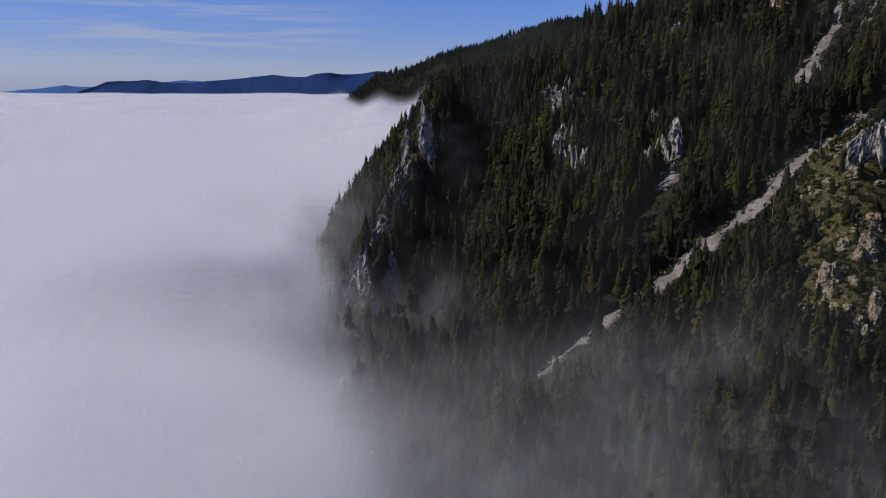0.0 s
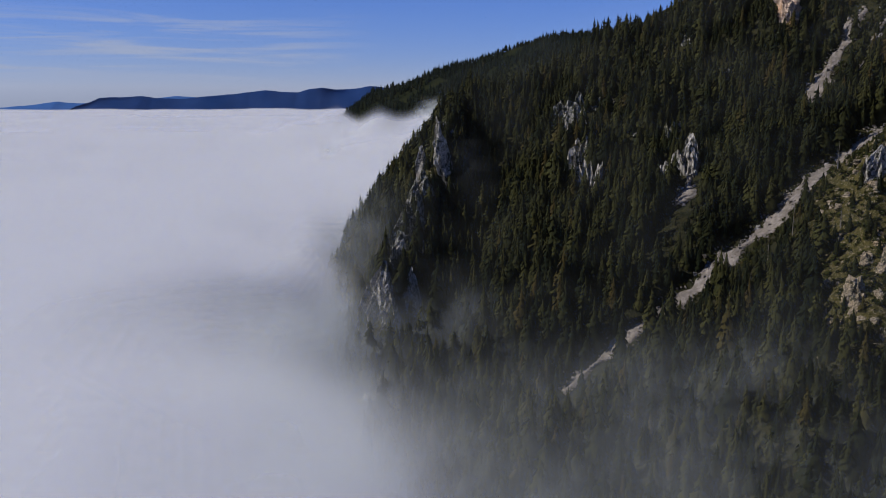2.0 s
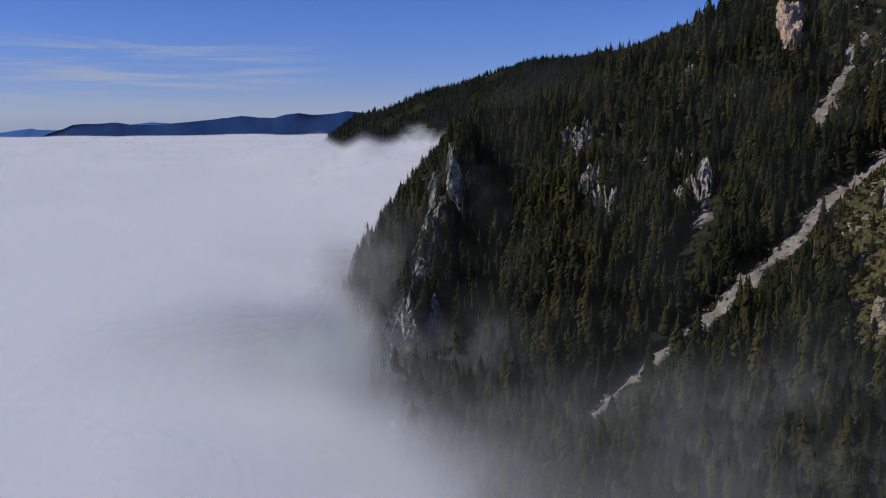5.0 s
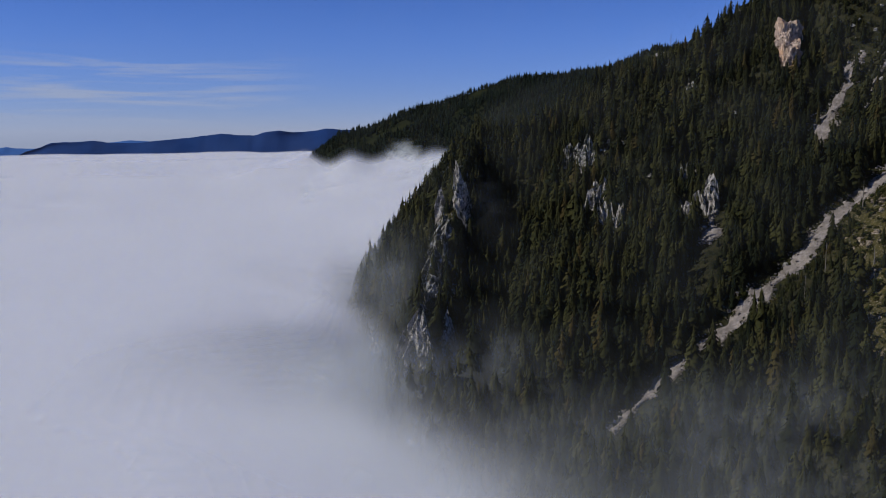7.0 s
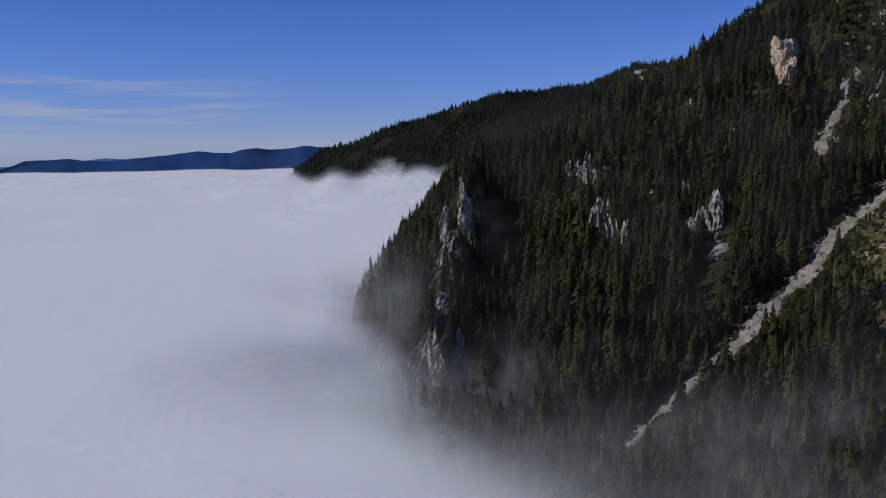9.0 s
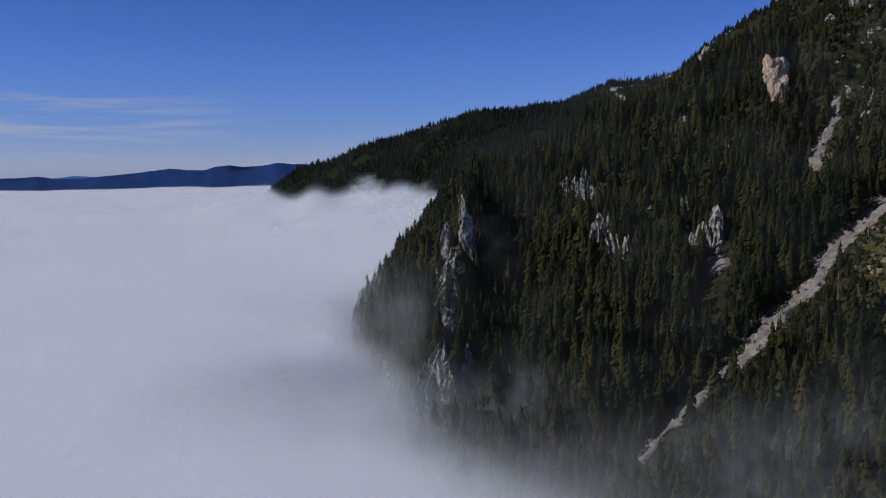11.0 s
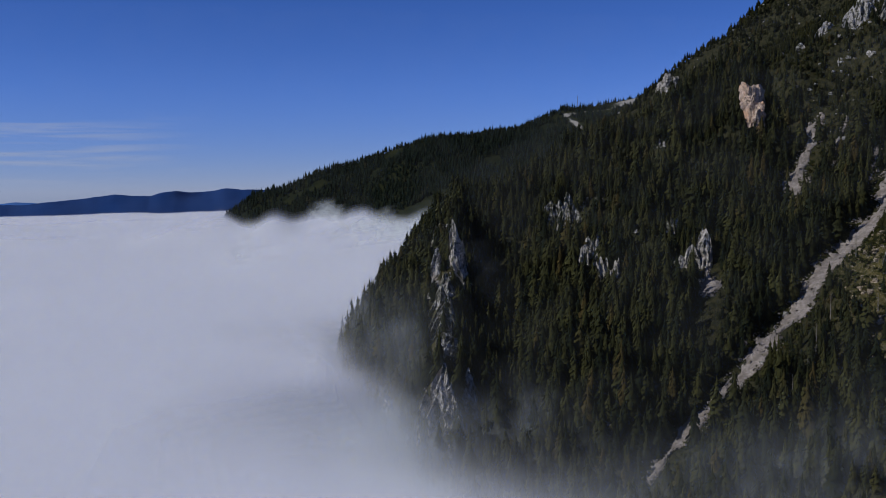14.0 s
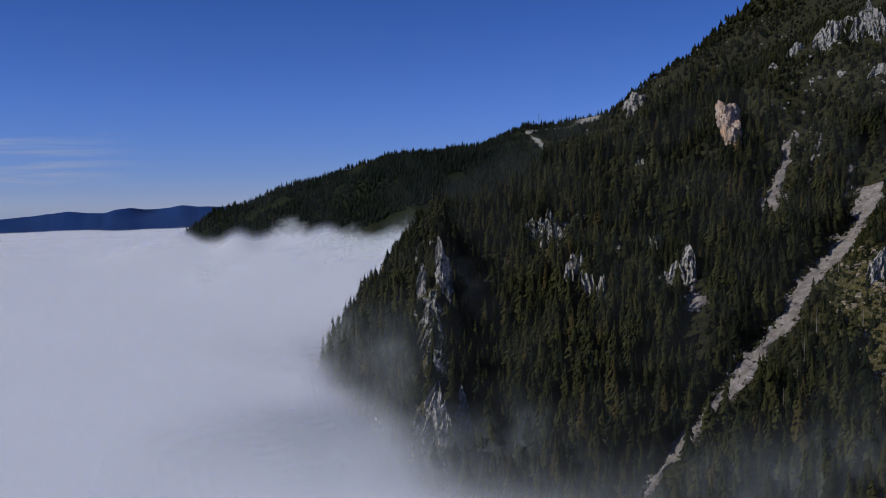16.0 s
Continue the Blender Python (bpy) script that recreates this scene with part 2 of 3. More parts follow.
RIDGE_Z = [-60, 20, 76, 123, 148, 187, 206, 245, 271, 281, 301, 354, 385, 412, 480]


def hill_height(x, y):
    top = np.interp(x, RIDGE_X, RIDGE_Z)
    crest_y = 2480 + 60 * soft_noise(x / 260, 0 * x, 8)
    d = crest_y - y
    fall = np.where(d > 0, 0.42 * d - 25 * np.exp(-((d - 160) / 60) ** 2) * soft_noise(x / 150, y / 200, 2), -0.25 * d)
    return top - fall + 4 * fractal(x, y, 120, 4, 21)


def sheet(name, xs, ys, height, mat):
    gx, gy = np.meshgrid(xs, ys)
    gz = height(gx, gy)
    co = np.stack([gx, gy, gz], -1).reshape(-1, 3)
    nx, ny = len(xs), len(ys)
    a = (np.arange(ny - 1)[:, None] * nx + np.arange(nx - 1)).ravel()
    quads = np.stack([a, a + 1, a + 1 + nx, a + nx], 1)
    return build_mesh(name, co, quads, mat), gx, gy, gz


def build_mesh(name, co, faces, mat, smooth=True):
    """A mesh object from arrays of corners and of faces with as many corners each."""
    me = bpy.data.meshes.new(name)
    k = faces.shape[1]
    me.vertices.add(len(co))
    me.vertices.foreach_set("co", np.asarray(co, np.float32).ravel())
    me.loops.add(faces.size)
    me.loops.foreach_set("vertex_index", faces.astype(np.int32).ravel())
    me.polygons.add(len(faces))
    me.polygons.foreach_set("loop_start", np.arange(0, faces.size, k, dtype=np.int32))
    me.update(calc_edges=True)
    me.polygons.foreach_set("use_smooth", np.full(len(faces), smooth))
    me.materials.append(mat)
    return new(name, me)


def attribute(ob, name, values):
    at = ob.data.attributes.new(name, "FLOAT", "POINT")
    at.data.foreach_set("value", np.asarray(values, np.float32).ravel())


def part(name, bm, mat, parent, label=""):
    me = bpy.data.meshes.new(name)
    bm.to_mesh(me)
    bm.free()
    me.materials.append(mat)
    ob = new(name, me)
    ob.parent = parent
    return tagged(ob, label)


def spaced(stops):
    return np.concatenate([np.arange(a, b, step) for a, b, step in stops])


xs = spaced([(-4600, -400, 300), (-400, -140, 20), (-140, 430, 3.5), (430, 1000, 15), (1000, 2600, 200)])
ys = spaced([(-1500, 300, 150), (300, 380, 16), (380, 910, 3.5), (910, 1700, 14), (1700, 4801, 300)])
ground, gx, gy, gz = sheet("ground", xs, ys, slope_height, SOIL)
openness = np.exp(-((off_line(gx, gy, SPUR[1:4]) / 26) ** 2)) * 0.95
openness = np.maximum(openness, 0.04 * np.clip((gx - 285) / 50, 0, 1) * np.clip((gy - 690) / 40, 0, 1) * (gy < 880))
openness = np.maximum(openness, 0.6 * np.exp(-((off_line(gx, gy, SPINE[:4]) / 12) ** 2)))
attribute(ground, "open", openness)
tagged(ground, "steep mountainside of dark forest soil, turf and rock", "ground", kind="structure")

hill, gx, gy, gz = sheet("hill_ground", np.arange(-520, 1301, 12.0), np.arange(1700, 2760, 12.0), hill_height, HILL)
BARE = [(607, 2350, 13, 80, 0.85), (690, 2440, 110, 14, 0.55), (802, 2470, 60, 30, 0.75), (675, 2323, 40, 12, 0.5), (600, 2436, 50, 8, 0.35), (-70, 2470, 70, 10, 0.45),
        (329, 2420, 40, 10, 0.45)]  # x, y, half widths, how bare
bare = sum(f * np.exp(-(((gx - x) / a) ** 2 + ((gy - y) / c) ** 2)) for x, y, a, c, f in BARE)
attribute(hill, "bare", bare)
tagged(hill, "wooded ridge with clearings rising from the fog", "hill", kind="structure")


def far_range(name, corners, y, rough, mat, seed, label):
    """A distant range: a crest line that falls to the plain on both sides."""
    x = np.arange(corners[0][0], corners[-1][0] + 1, 10.0)
    top = np.interp(x, [c[0] for c in corners], [c[1] for c in corners])
    top = top + rough * fractal(x, 0 * x, 90, 5, seed)
    rows = [np.stack([x, 0 * x + y + dy + 30 * soft_noise(x / 200, 0 * x + k, seed), top * f - 120 * (1 - f)], -1)
            for k, (dy, f) in enumerate([(-420, 0.0), (-300, 0.22), (-190, 0.5), (-90, 0.8), (-25, 0.97), (0, 1.0), (60, 0.9), (160, 0.3)])]
    co = np.concatenate(rows)
    a = (np.arange(len(rows) - 1)[:, None] * len(x) + np.arange(len(x) - 1)).ravel()
    ob = build_mesh(name, co, np.stack([a, a + 1, a + 1 + len(x), a + len(x)], 1), mat)
    return tagged(ob, label, "mountains", kind="structure")


# both ranges carry their aerial haze as blue in the material
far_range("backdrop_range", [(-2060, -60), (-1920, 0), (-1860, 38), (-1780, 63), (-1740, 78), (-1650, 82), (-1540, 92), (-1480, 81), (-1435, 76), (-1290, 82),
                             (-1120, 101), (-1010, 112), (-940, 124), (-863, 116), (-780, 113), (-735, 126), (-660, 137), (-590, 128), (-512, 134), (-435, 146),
                             (-355, 141), (-200, 140), (300, 170), (900, 150)], 4428, 3, FAR, 4, "long low range of wooded mountains, distance haze painted in as dark blue")
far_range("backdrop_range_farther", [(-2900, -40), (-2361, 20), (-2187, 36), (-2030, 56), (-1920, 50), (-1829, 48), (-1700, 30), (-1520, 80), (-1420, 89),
                                     (-1335, 83), (-1000, 40)], 4600, 2, FARTHER, 9, "mountains on the horizon, distance haze painted in as pale blue")


# ---- rocks ----
ROCKS = []


def buttress_mesh(seed, cuts=3, top=0.6, foot=1.0):
    """A jointed limestone block of unit size: upright columns of uneven height, ledges and broken edges, its base at zero."""
    rnd = random.Random(seed)
    around, rows = {1: (9, 5), 3: (18, 13)}.get(cuts, (30, 24))
    joints = max(4, around // 3)
    tall = [rnd.uniform(0.8, 1.0) for _ in range(joints)]
    step = [[rnd.uniform(0.8, 1.12) for _ in range(9)] for _ in range(joints)]
    skew = [rnd.uniform(0, 1) for _ in range(joints)]
    off = Vector((rnd.uniform(-50, 50), rnd.uniform(-50, 50), rnd.uniform(-50, 50)))
    bend, heavy = rnd.uniform(-0.12, 0.12), rnd.uniform(0, 6.28)
    bm = bmesh.new()
    rings = []
    for k in range(rows + 1):
        t = k / rows
        ring = []
        for b in range(around):
            a = (b + rnd.uniform(-0.25, 0.25)) * 2 * math.pi / around
            j = b * joints // around
            wide = 0.55 * (foot * (1 - t) + top * t) * (1 - 0.75 * max(0, t - 0.72) ** 1.3)
            q = Vector((math.cos(a) * 2.2, math.sin(a) * 2.2, t * 3.0)) + off
            r = wide * step[j][int((t + 0.2 * skew[j]) * 6)] * (1 + 0.16 * math.cos(a - heavy))
            r *= 1 + 0.30 * noise.fractal(q, 0.8, 2.1, 4) - 0.22 * abs(noise.noise(q * 2.3))
            z = t * tall[j] * (1 + 0.12 * noise.noise(q * 1.7 + off))
            ring.append(bm.verts.new((r * math.cos(a) + bend * t, r * math.sin(a), z)))
        rings.append(ring)
    peak = bm.verts.new((bend, 0, 0.55 * max(tall) + 0.45 * min(tall)))
    for low, high in zip(rings, rings[1:]):
        for b in range(around):
            c = (b + 1) % around
            bm.faces.new((low[b], low[c], high[c]))
            bm.faces.new((low[b], high[c], high[b]))
    for b in range(around):
        bm.faces.new((rings[-1][b], rings[-1][(b + 1) % around], peak))
    bm.verts.index_update()
    return bm


def outcrop(name, x, y, w, d, h, blocks=5, seed=1, mat=None, top=0.65, foot=1.0, label="", lift=0.0, spread=0.55):
    """Leaning limestone buttresses standing together in the slope."""
    rnd = random.Random(seed)
    base = float(slope_height(np.array(x), np.array(y))) + lift
    thing = new(name)
    thing.location = (x, y, base)
    for k in range(blocks):
        f = 1.0 if k == 0 else rnd.uniform(0.3, 0.75)
        ob = part("buttress", buttress_mesh(seed * 31 + k, 7 if w * f > 9 else 3, top, foot), mat or ROCK, thing)
        dx = 0 if k == 0 else rnd.uniform(-1, 1) * w * spread
        dy = 0 if k == 0 else rnd.uniform(-0.7, 0.6) * d
        drop = float(slope_height(np.array(x + dx), np.array(y + dy))) + lift - base
        ob.location = (dx, dy, drop - 0.22 * h * f)
        ob.rotation_euler = (rnd.uniform(-0.08, 0.12), rnd.uniform(-0.12, 0.12), rnd.uniform(0, 6))
        ob.scale = (w * f, d * f, 1.22 * h * f * (1 if k == 0 else rnd.uniform(0.7, 1.0)))
    ROCKS.append((x, y, 0.5 * w))
    return tagged(thing, label or "weathered pale grey limestone outcrop among spruces", "rock", "rock outcrops on the slope")


def cliff_face(name, a, b, h, seed, mat, label, lean=0.2, peak=0.5, sharp=0.45):
    """A broken rock wall along its foot from a to b, facing downhill, its top running back into the slope."""
    rnd = np.random.RandomState(seed)
    a, b = np.array(a, float), np.array(b, float)
    long = float(np.hypot(*(b - a)))
    u = np.linspace(0, 1, max(12, int(long / 0.7)))
    v = np.r_[np.linspace(0, 1, max(9, int(h / 1.1)))]
    out = np.array([(b - a)[1], -(b - a)[0]]) / long
    foot = a + (b - a) * u[:, None] + out * (0.16 * long * fractal(u * long, 0 * u, 9, 3, seed))[:, None]
    column = np.cumsum(rnd.rand(len(u)) < 0.3)
    jump, notch = rnd.uniform(-1, 1, column[-1] + 1), rnd.uniform(0.76, 1.0, column[-1] + 1)
    rise = h * np.minimum(1, np.minimum(u / peak, (1 - u) / (1 - peak)) + 0.02) ** sharp * notch[column]
    low = slope_height(foot[:, 0], foot[:, 1]) - 3
    z = low[:, None] + (rise[:, None] + 3) * v + 0.5 * soft_noise(u[:, None] * long, v[None] * h / 3, seed + 3)
    shelf = np.floor(v[None] * h / 4.5 + 2 * soft_noise(u[:, None] * long / 6, v[None] * 2, seed + 2))
    bulge = 1.3 * jump[column][:, None] + 1.4 * soft_noise(shelf * 3.7, column[:, None] * 1.9, seed)
    bulge = bulge + 2.6 * fractal(u[:, None] * long / 1.0, v[None] * h * 0.6, 7, 4, seed + 5) - 2.2 * np.abs(fractal(u[:, None] * long, v[None] * h * 0.3, 4, 3, seed + 6))
    push = bulge * min(1.0, 0.3 + long / 24) - lean * rise[:, None] * v
    px, py = foot[:, :1] + out[0] * push, foot[:, 1:] + out[1] * push
    rows = [np.stack([px, py, z], -1)]
    for back, keep in ((1.5, 0.95), (min(0.4 * h, 6), 0.6), (min(0.4 * h, 6) + 3, 0.0)):
        qx, qy = px[:, -1:] - out[0] * back, py[:, -1:] - out[1] * back
        floor_z = slope_height(qx, qy) - 2.5
        rows.append(np.stack([qx, qy, np.maximum(floor_z, low[:, None] + rise[:, None] * keep) if keep else floor_z], -1))
    co = np.concatenate(rows, 1)
    m = co.shape[1]
    i = (np.arange(len(u) - 1)[:, None] * m + np.arange(m - 1)).ravel()
    ob = build_mesh(name, co.reshape(-1, 3), np.concatenate([np.stack([i, i + m, i + m + 1], 1), np.stack([i, i + m + 1, i + 1], 1)]), mat, False)
    ROCKS.append((*(0.5 * (a + b)), min(0.6 * long, 10)))
    return tagged(ob, label, "rock", "rock outcrops on the slope")


cliff_face("rock_pinnacle", (-38, 717), (-27, 705), 43, 11, ROCK, "tall bright limestone pinnacle on the headland crest", 0.03, 0.4, 0.2)
cliff_face("rock_pinnacle", (-52, 721), (-46, 714), 32, 12, ROCK, "slim limestone pinnacle beside the taller one", 0.03, 0.6, 0.2)
cliff_face("rock_outcrop", (-44, 775), (-32, 768), 15, 13, MOSSY, "mossy limestone knob on the headland crest")
for k, (x, y, long, h) in enumerate([(-48, 690, 16, 22), (-56, 674, 18, 24), (-54, 656, 22, 24), (-60, 640, 24, 26), (-60, 620, 24, 24), (-68, 604, 22, 22), (-44, 636, 12, 14)]):
    cliff_face("rock_outcrop", (x - 0.38 * long, y + 0.32 * long), (x + 0.38 * long, y - 0.32 * long), 0.95 * h, 140 + k, MOSSY, "mossy limestone crag on the headland's spine", 0.3)
cliff_face("rock_cliff", (-81, 586), (-60, 564), 44, 17, ROCK, "sheer pale cliff at the headland's foot in fog", 0.12, 0.45, 0.3)
cliff_face("rock_cliff", (-55, 584), (-42, 577), 34, 18, ROCK, "narrow slanting limestone rib beside the cliff", 0.35, 0.3, 0.8)
cliff_face("rock_outcrop", (-106, 634), (-94, 628), 26, 19, MOSSY, "pale rock streak on the foggy western flank", 0.15)
cliff_face("rock_outcrop", (-112, 662), (-96, 652), 20, 21, MOSSY, "pale rock streak on the foggy western flank", 0.2)
cliff_face("rock_outcrop", (139, 644), (151, 638), 35, 20, ROCK, "pale limestone tooth above a small scree fan", 0.06, 0.6, 0.35)
cliff_face("rock_outcrop", (132, 648), (143, 642), 21, 24, ROCK, "lower shoulder of the limestone tooth", 0.1, 0.5, 0.35)
cliff_face("rock_outcrop", (124, 652), (134, 646), 11, 22, ROCK, "low pale rock step beside the limestone tooth", 0.2)
for k, (x, y, long, h, mat) in enumerate([(70, 792, 14, 14, MOSSY), (82, 786, 15, 18, MOSSY), (95, 782, 13, 14, MOSSY), (68, 768, 12, 20, MOSSY), (80, 760, 16, 18, MOSSY), (66, 742, 9, 16, ROCK),
                                          (67, 720, 9, 20, ROCK), (73, 698, 16, 29, ROCK), (76, 676, 11, 24, ROCK), (85, 666, 9, 23, ROCK), (138, 748, 7, 18, MOSSY), (148, 741, 9, 15, ROCK),
                                          (140, 694, 6, 16, MOSSY), (151, 700, 7, 22, ROCK), (113, 778, 8, 9, MOSSY), (196, 742, 8, 10, MOSSY), (174, 790, 8, 10, MOSSY)]):
    rnd = random.Random(30 + k)
    for rib in range(3):
        dx, dy, f = (rib - 1) * 0.34 * long + rnd.uniform(-1.5, 1.5), rnd.uniform(-5, 5), rnd.uniform(0.55, 1.0)
        cliff_face("rock_outcrop", (x + dx - 0.26 * long, y + dy + 0.1 * long), (x + dx + 0.26 * long, y + dy - 0.1 * long), h * f, 30 + 5 * k + rib, mat,
                   "weathered pale grey limestone ledge among spruces", 0.2, rnd.uniform(0.25, 0.75), 0.4)
outcrop("rock_tower", 246, 756, 20, 14, 34, 3, 54, OCHRE, 1.1, 0.6, "leaning rock tower with a warm ochre face", lift=3, spread=0.25)
for k, (x, y, long, h) in enumerate([(358, 768, 30, 26), (384, 742, 38, 40), (418, 728, 44, 50), (338, 792, 18, 13), (326, 757, 16, 8), (368, 712, 20, 14), (312, 790, 9, 9),
                                     (422, 840, 40, 16), (348, 738, 12, 8), (392, 700, 20, 14)]):
    cliff_face("rock_cliff", (x - 0.44 * long, y + 0.24 * long), (x + 0.44 * long, y - 0.24 * long), h, 60 + k, GREY, "broken grey limestone cliff high on the slope", 0.3)
outcrop("rock_cliff", 414, 1322, 28, 16, 26, 6, 69, label="bare rock knob on the high skyline")
cliff_face("rock_cliff", (220, 536), (237, 522), 26, 70, ROCK, "steep grey rock face above the scree gully", 0.15, 0.6, 0.35)
cliff_face("rock_cliff", (234, 538), (258, 522), 34, 71, ROCK, "steep grey rock face above the scree gully", 0.15, 0.6, 0.35)
for k, (x, y, ww, hh) in enumerate([(186, 456, 13, 16), (212, 474, 16, 16), (198, 428, 11, 20), (222, 492, 14, 12), (206, 446, 10, 9), (180, 476, 8, 9), (190, 418, 9, 12)]):
    outcrop("rock_outcrop", x, y, ww * 0.8, ww * 0.8, hh * 0.8, 9, 80 + k, TAN, label="tan limestone ledge on the grassy spur", lift=-2, spread=1.2)


# ---- scree ----
def scree(name, line, widths, seed, label):
    """A strip of loose stones lying down the slope."""
    pts = np.array(line, float)
    along = np.r_[0, np.cumsum(np.hypot(*np.diff(pts, axis=0).T))]
    s = np.arange(0, along[-1], 2.0)
    cx, cy = np.interp(s, along, pts[:, 0]) + 1.8 * fractal(s, 0 * s, 22, 3, seed + 8), np.interp(s, along, pts[:, 1])
    wide = np.interp(s, along, widths) * np.clip(1 + 0.75 * fractal(s, 0 * s, 13, 3, seed), 0.25, 1.6)
    tx, ty = np.gradient(cx), np.gradient(cy)
    ln = np.hypot(tx, ty)
    across = np.linspace(-1, 1, 13)
    ragged = 1 + 0.25 * soft_noise(s[:, None] / 5, across[None] * 3, seed + 4)
    ox = cx[:, None] - (ty / ln)[:, None] * across * wide[:, None] * ragged
    oy = cy[:, None] + (tx / ln)[:, None] * across * wide[:, None] * ragged
    oz = slope_height(ox, oy) + 1.6 * (1 - across[None] ** 2) + 0.25 + 0.5 * fractal(ox, oy, 5, 3, seed)
    oz[:, [0, -1]] -= 2.0
    m = len(across)
    a = (np.arange(len(s) - 1)[:, None] * m + np.arange(m - 1)).ravel()
    ob = build_mesh(name, np.stack([ox, oy, oz], -1).reshape(-1, 3), np.stack([a, a + 1, a + 1 + m, a + m], 1), SCREE)
    tagged(ob, label, "scree", kind="structure")
    # boulders on the strip
    rnd = np.random.RandomState(seed)
    k = int(len(s) * 9)
    r, c = rnd.randint(0, len(s), k), rnd.uniform(-1.45, 1.45, k)
    bx = cx[r] - (ty / ln)[r] * c * wide[r]
    by = cy[r] + (tx / ln)[r] * c * wide[r]
    size = rnd.uniform(0.25, 0.6, k) * (1 + 2.0 * (rnd.rand(k) ** 8))
    cube = np.array([[i, j, l] for i in (-1, 1) for j in (-1, 1) for l in (-1, 1)], float)
    faces = np.array([[0, 1, 3, 2], [4, 6, 7, 5], [0, 4, 5, 1], [2, 3, 7, 6], [0, 2, 6, 4], [1, 5, 7, 3]])
    co = cube[None] * rnd.uniform(0.5, 1.1, (k, 8, 1)) * size[:, None, None] * np.array([1, 1, 0.8])
    co = co + np.stack([bx, by, slope_height(bx, by) + 1.2], -1)[:, None]
    stones = build_mesh("scree_stones", co.reshape(-1, 3), (faces[None] + 8 * np.arange(k)[:, None, None]).reshape(-1, 4), SCREE, False)
    return tagged(stones, "loose grey stones lying on the scree", "stones", kind="stuff")


scree("scree_gully", [(44, 507)] + GULLY[1:], [3, 4.5, 5.4, 7, 10, 13], 1, "long pale scree gully running down the slope")
scree("scree_upper", [(236, 680), (247, 694), (263, 707), (282, 719), (298, 728)], [2, 6.5, 8, 6, 1.5], 2, "grey scree chute high on the wooded slope")
scree("scree_fan", [(146, 637), (139, 622), (131, 604)], [3, 8, 6], 3, "small scree fan below the rock tooth")
scree("scree_chute", [(258, 672), (280, 690), (308, 706)], [0.6, 3, 0.6], 6, "narrow side strand of the grey scree chute")
scree("scree_crest", [(222, 866), (236, 882), (252, 900)], [1.5, 5, 2], 7, "pale bare scree on the wooded crest")
scree("scree_top", [(262, 640), (300, 662), (330, 700)], [1, 4.5, 0.8], 5, "brownish scree beside the upper gully")
SCREES = [(GULLY, 6.5), (GULLY[3:], 12), ([(236, 680), (247, 694), (263, 707), (282, 719), (298, 728)], 6), ([(222, 866), (236, 882), (252, 900)], 4), ([(131, 604), (139, 622), (146, 637)], 8)]


# ---- spruces ----
def spruce_crown(seed, tiers, boughs, core=6):
    """Corners and triangles of a spruce crown of unit height: drooping boughs set unevenly round a thin core."""
    rnd = np.random.RandomState(seed)
    co, tri = [], []
    slim = rnd.uniform(0.15, 0.21)
    lobes = rnd.uniform(0, 6.28, 3)
    count = tiers * boughs
    for k in range(count):
        t = min(1.0, (1 - math.sqrt(1 - (k + rnd.rand()) / count * 0.985)) * 1.02)
        a = k * 2.39996 + rnd.uniform(-0.5, 0.5)
        z = 0.12 + 0.86 * t + rnd.uniform(-0.02, 0.02)
        full = (1 - t) ** 0.78 * min(1, 0.66 + 2.4 * t)
        r = (slim * full + 0.010) * (1 + 0.20 * math.sin(a + lobes[0] + 7 * t) + 0.14 * math.sin(2 * a + lobes[1] + 15 * t)) * rnd.uniform(0.7, 1.15)
        fall = (0.05 + 0.10 * (1 - t)) * rnd.uniform(0.6, 1.3)
        wide = (0.26 * r + 0.010) * rnd.uniform(0.7, 1.3)
        twist = rnd.uniform(-0.5, 0.5) * wide
        ca, sa = math.cos(a), math.sin(a)
        i = len(co)
        co += [(ca * r * 0.35, sa * r * 0.35, z + 0.02), (ca * r * 0.8 - sa * wide, sa * r * 0.8 + ca * wide, z - fall * 0.62 + twist),
               (ca * r, sa * r, z - fall), (ca * r * 0.8 + sa * wide, sa * r * 0.8 - ca * wide, z - fall * 0.62 - twist)]
        tri += [(i, i + 2, i + 1), (i, i + 3, i + 2)]
    i = len(co)
    for b in range(core):
        a = b * 2 * math.pi / core
        co.append((slim * 0.5 * math.cos(a), slim * 0.5 * math.sin(a), 0.06))
    co.append((0, 0, 1.0))
    tri += [(i + b, i + (b + 1) % core, i + core) for b in range(core)]
    return np.array(co), np.array(tri)


def outward(co):
    """Directions away from the trunk, so that a crown is lit as one rounded body."""
    flat = np.hypot(co[:, 0], co[:, 1])[:, None] + 1e-6
    out = np.concatenate([co[:, :2] / flat, np.full((len(co), 1), 0.45)], 1)
    return out / np.linalg.norm(out, axis=1)[:, None]


def soften(ob, out):
    at = ob.data.attributes.new("custom_normal", "FLOAT_VECTOR", "POINT")
    at.data.foreach_set("vector", np.asarray(out, np.float32).ravel())


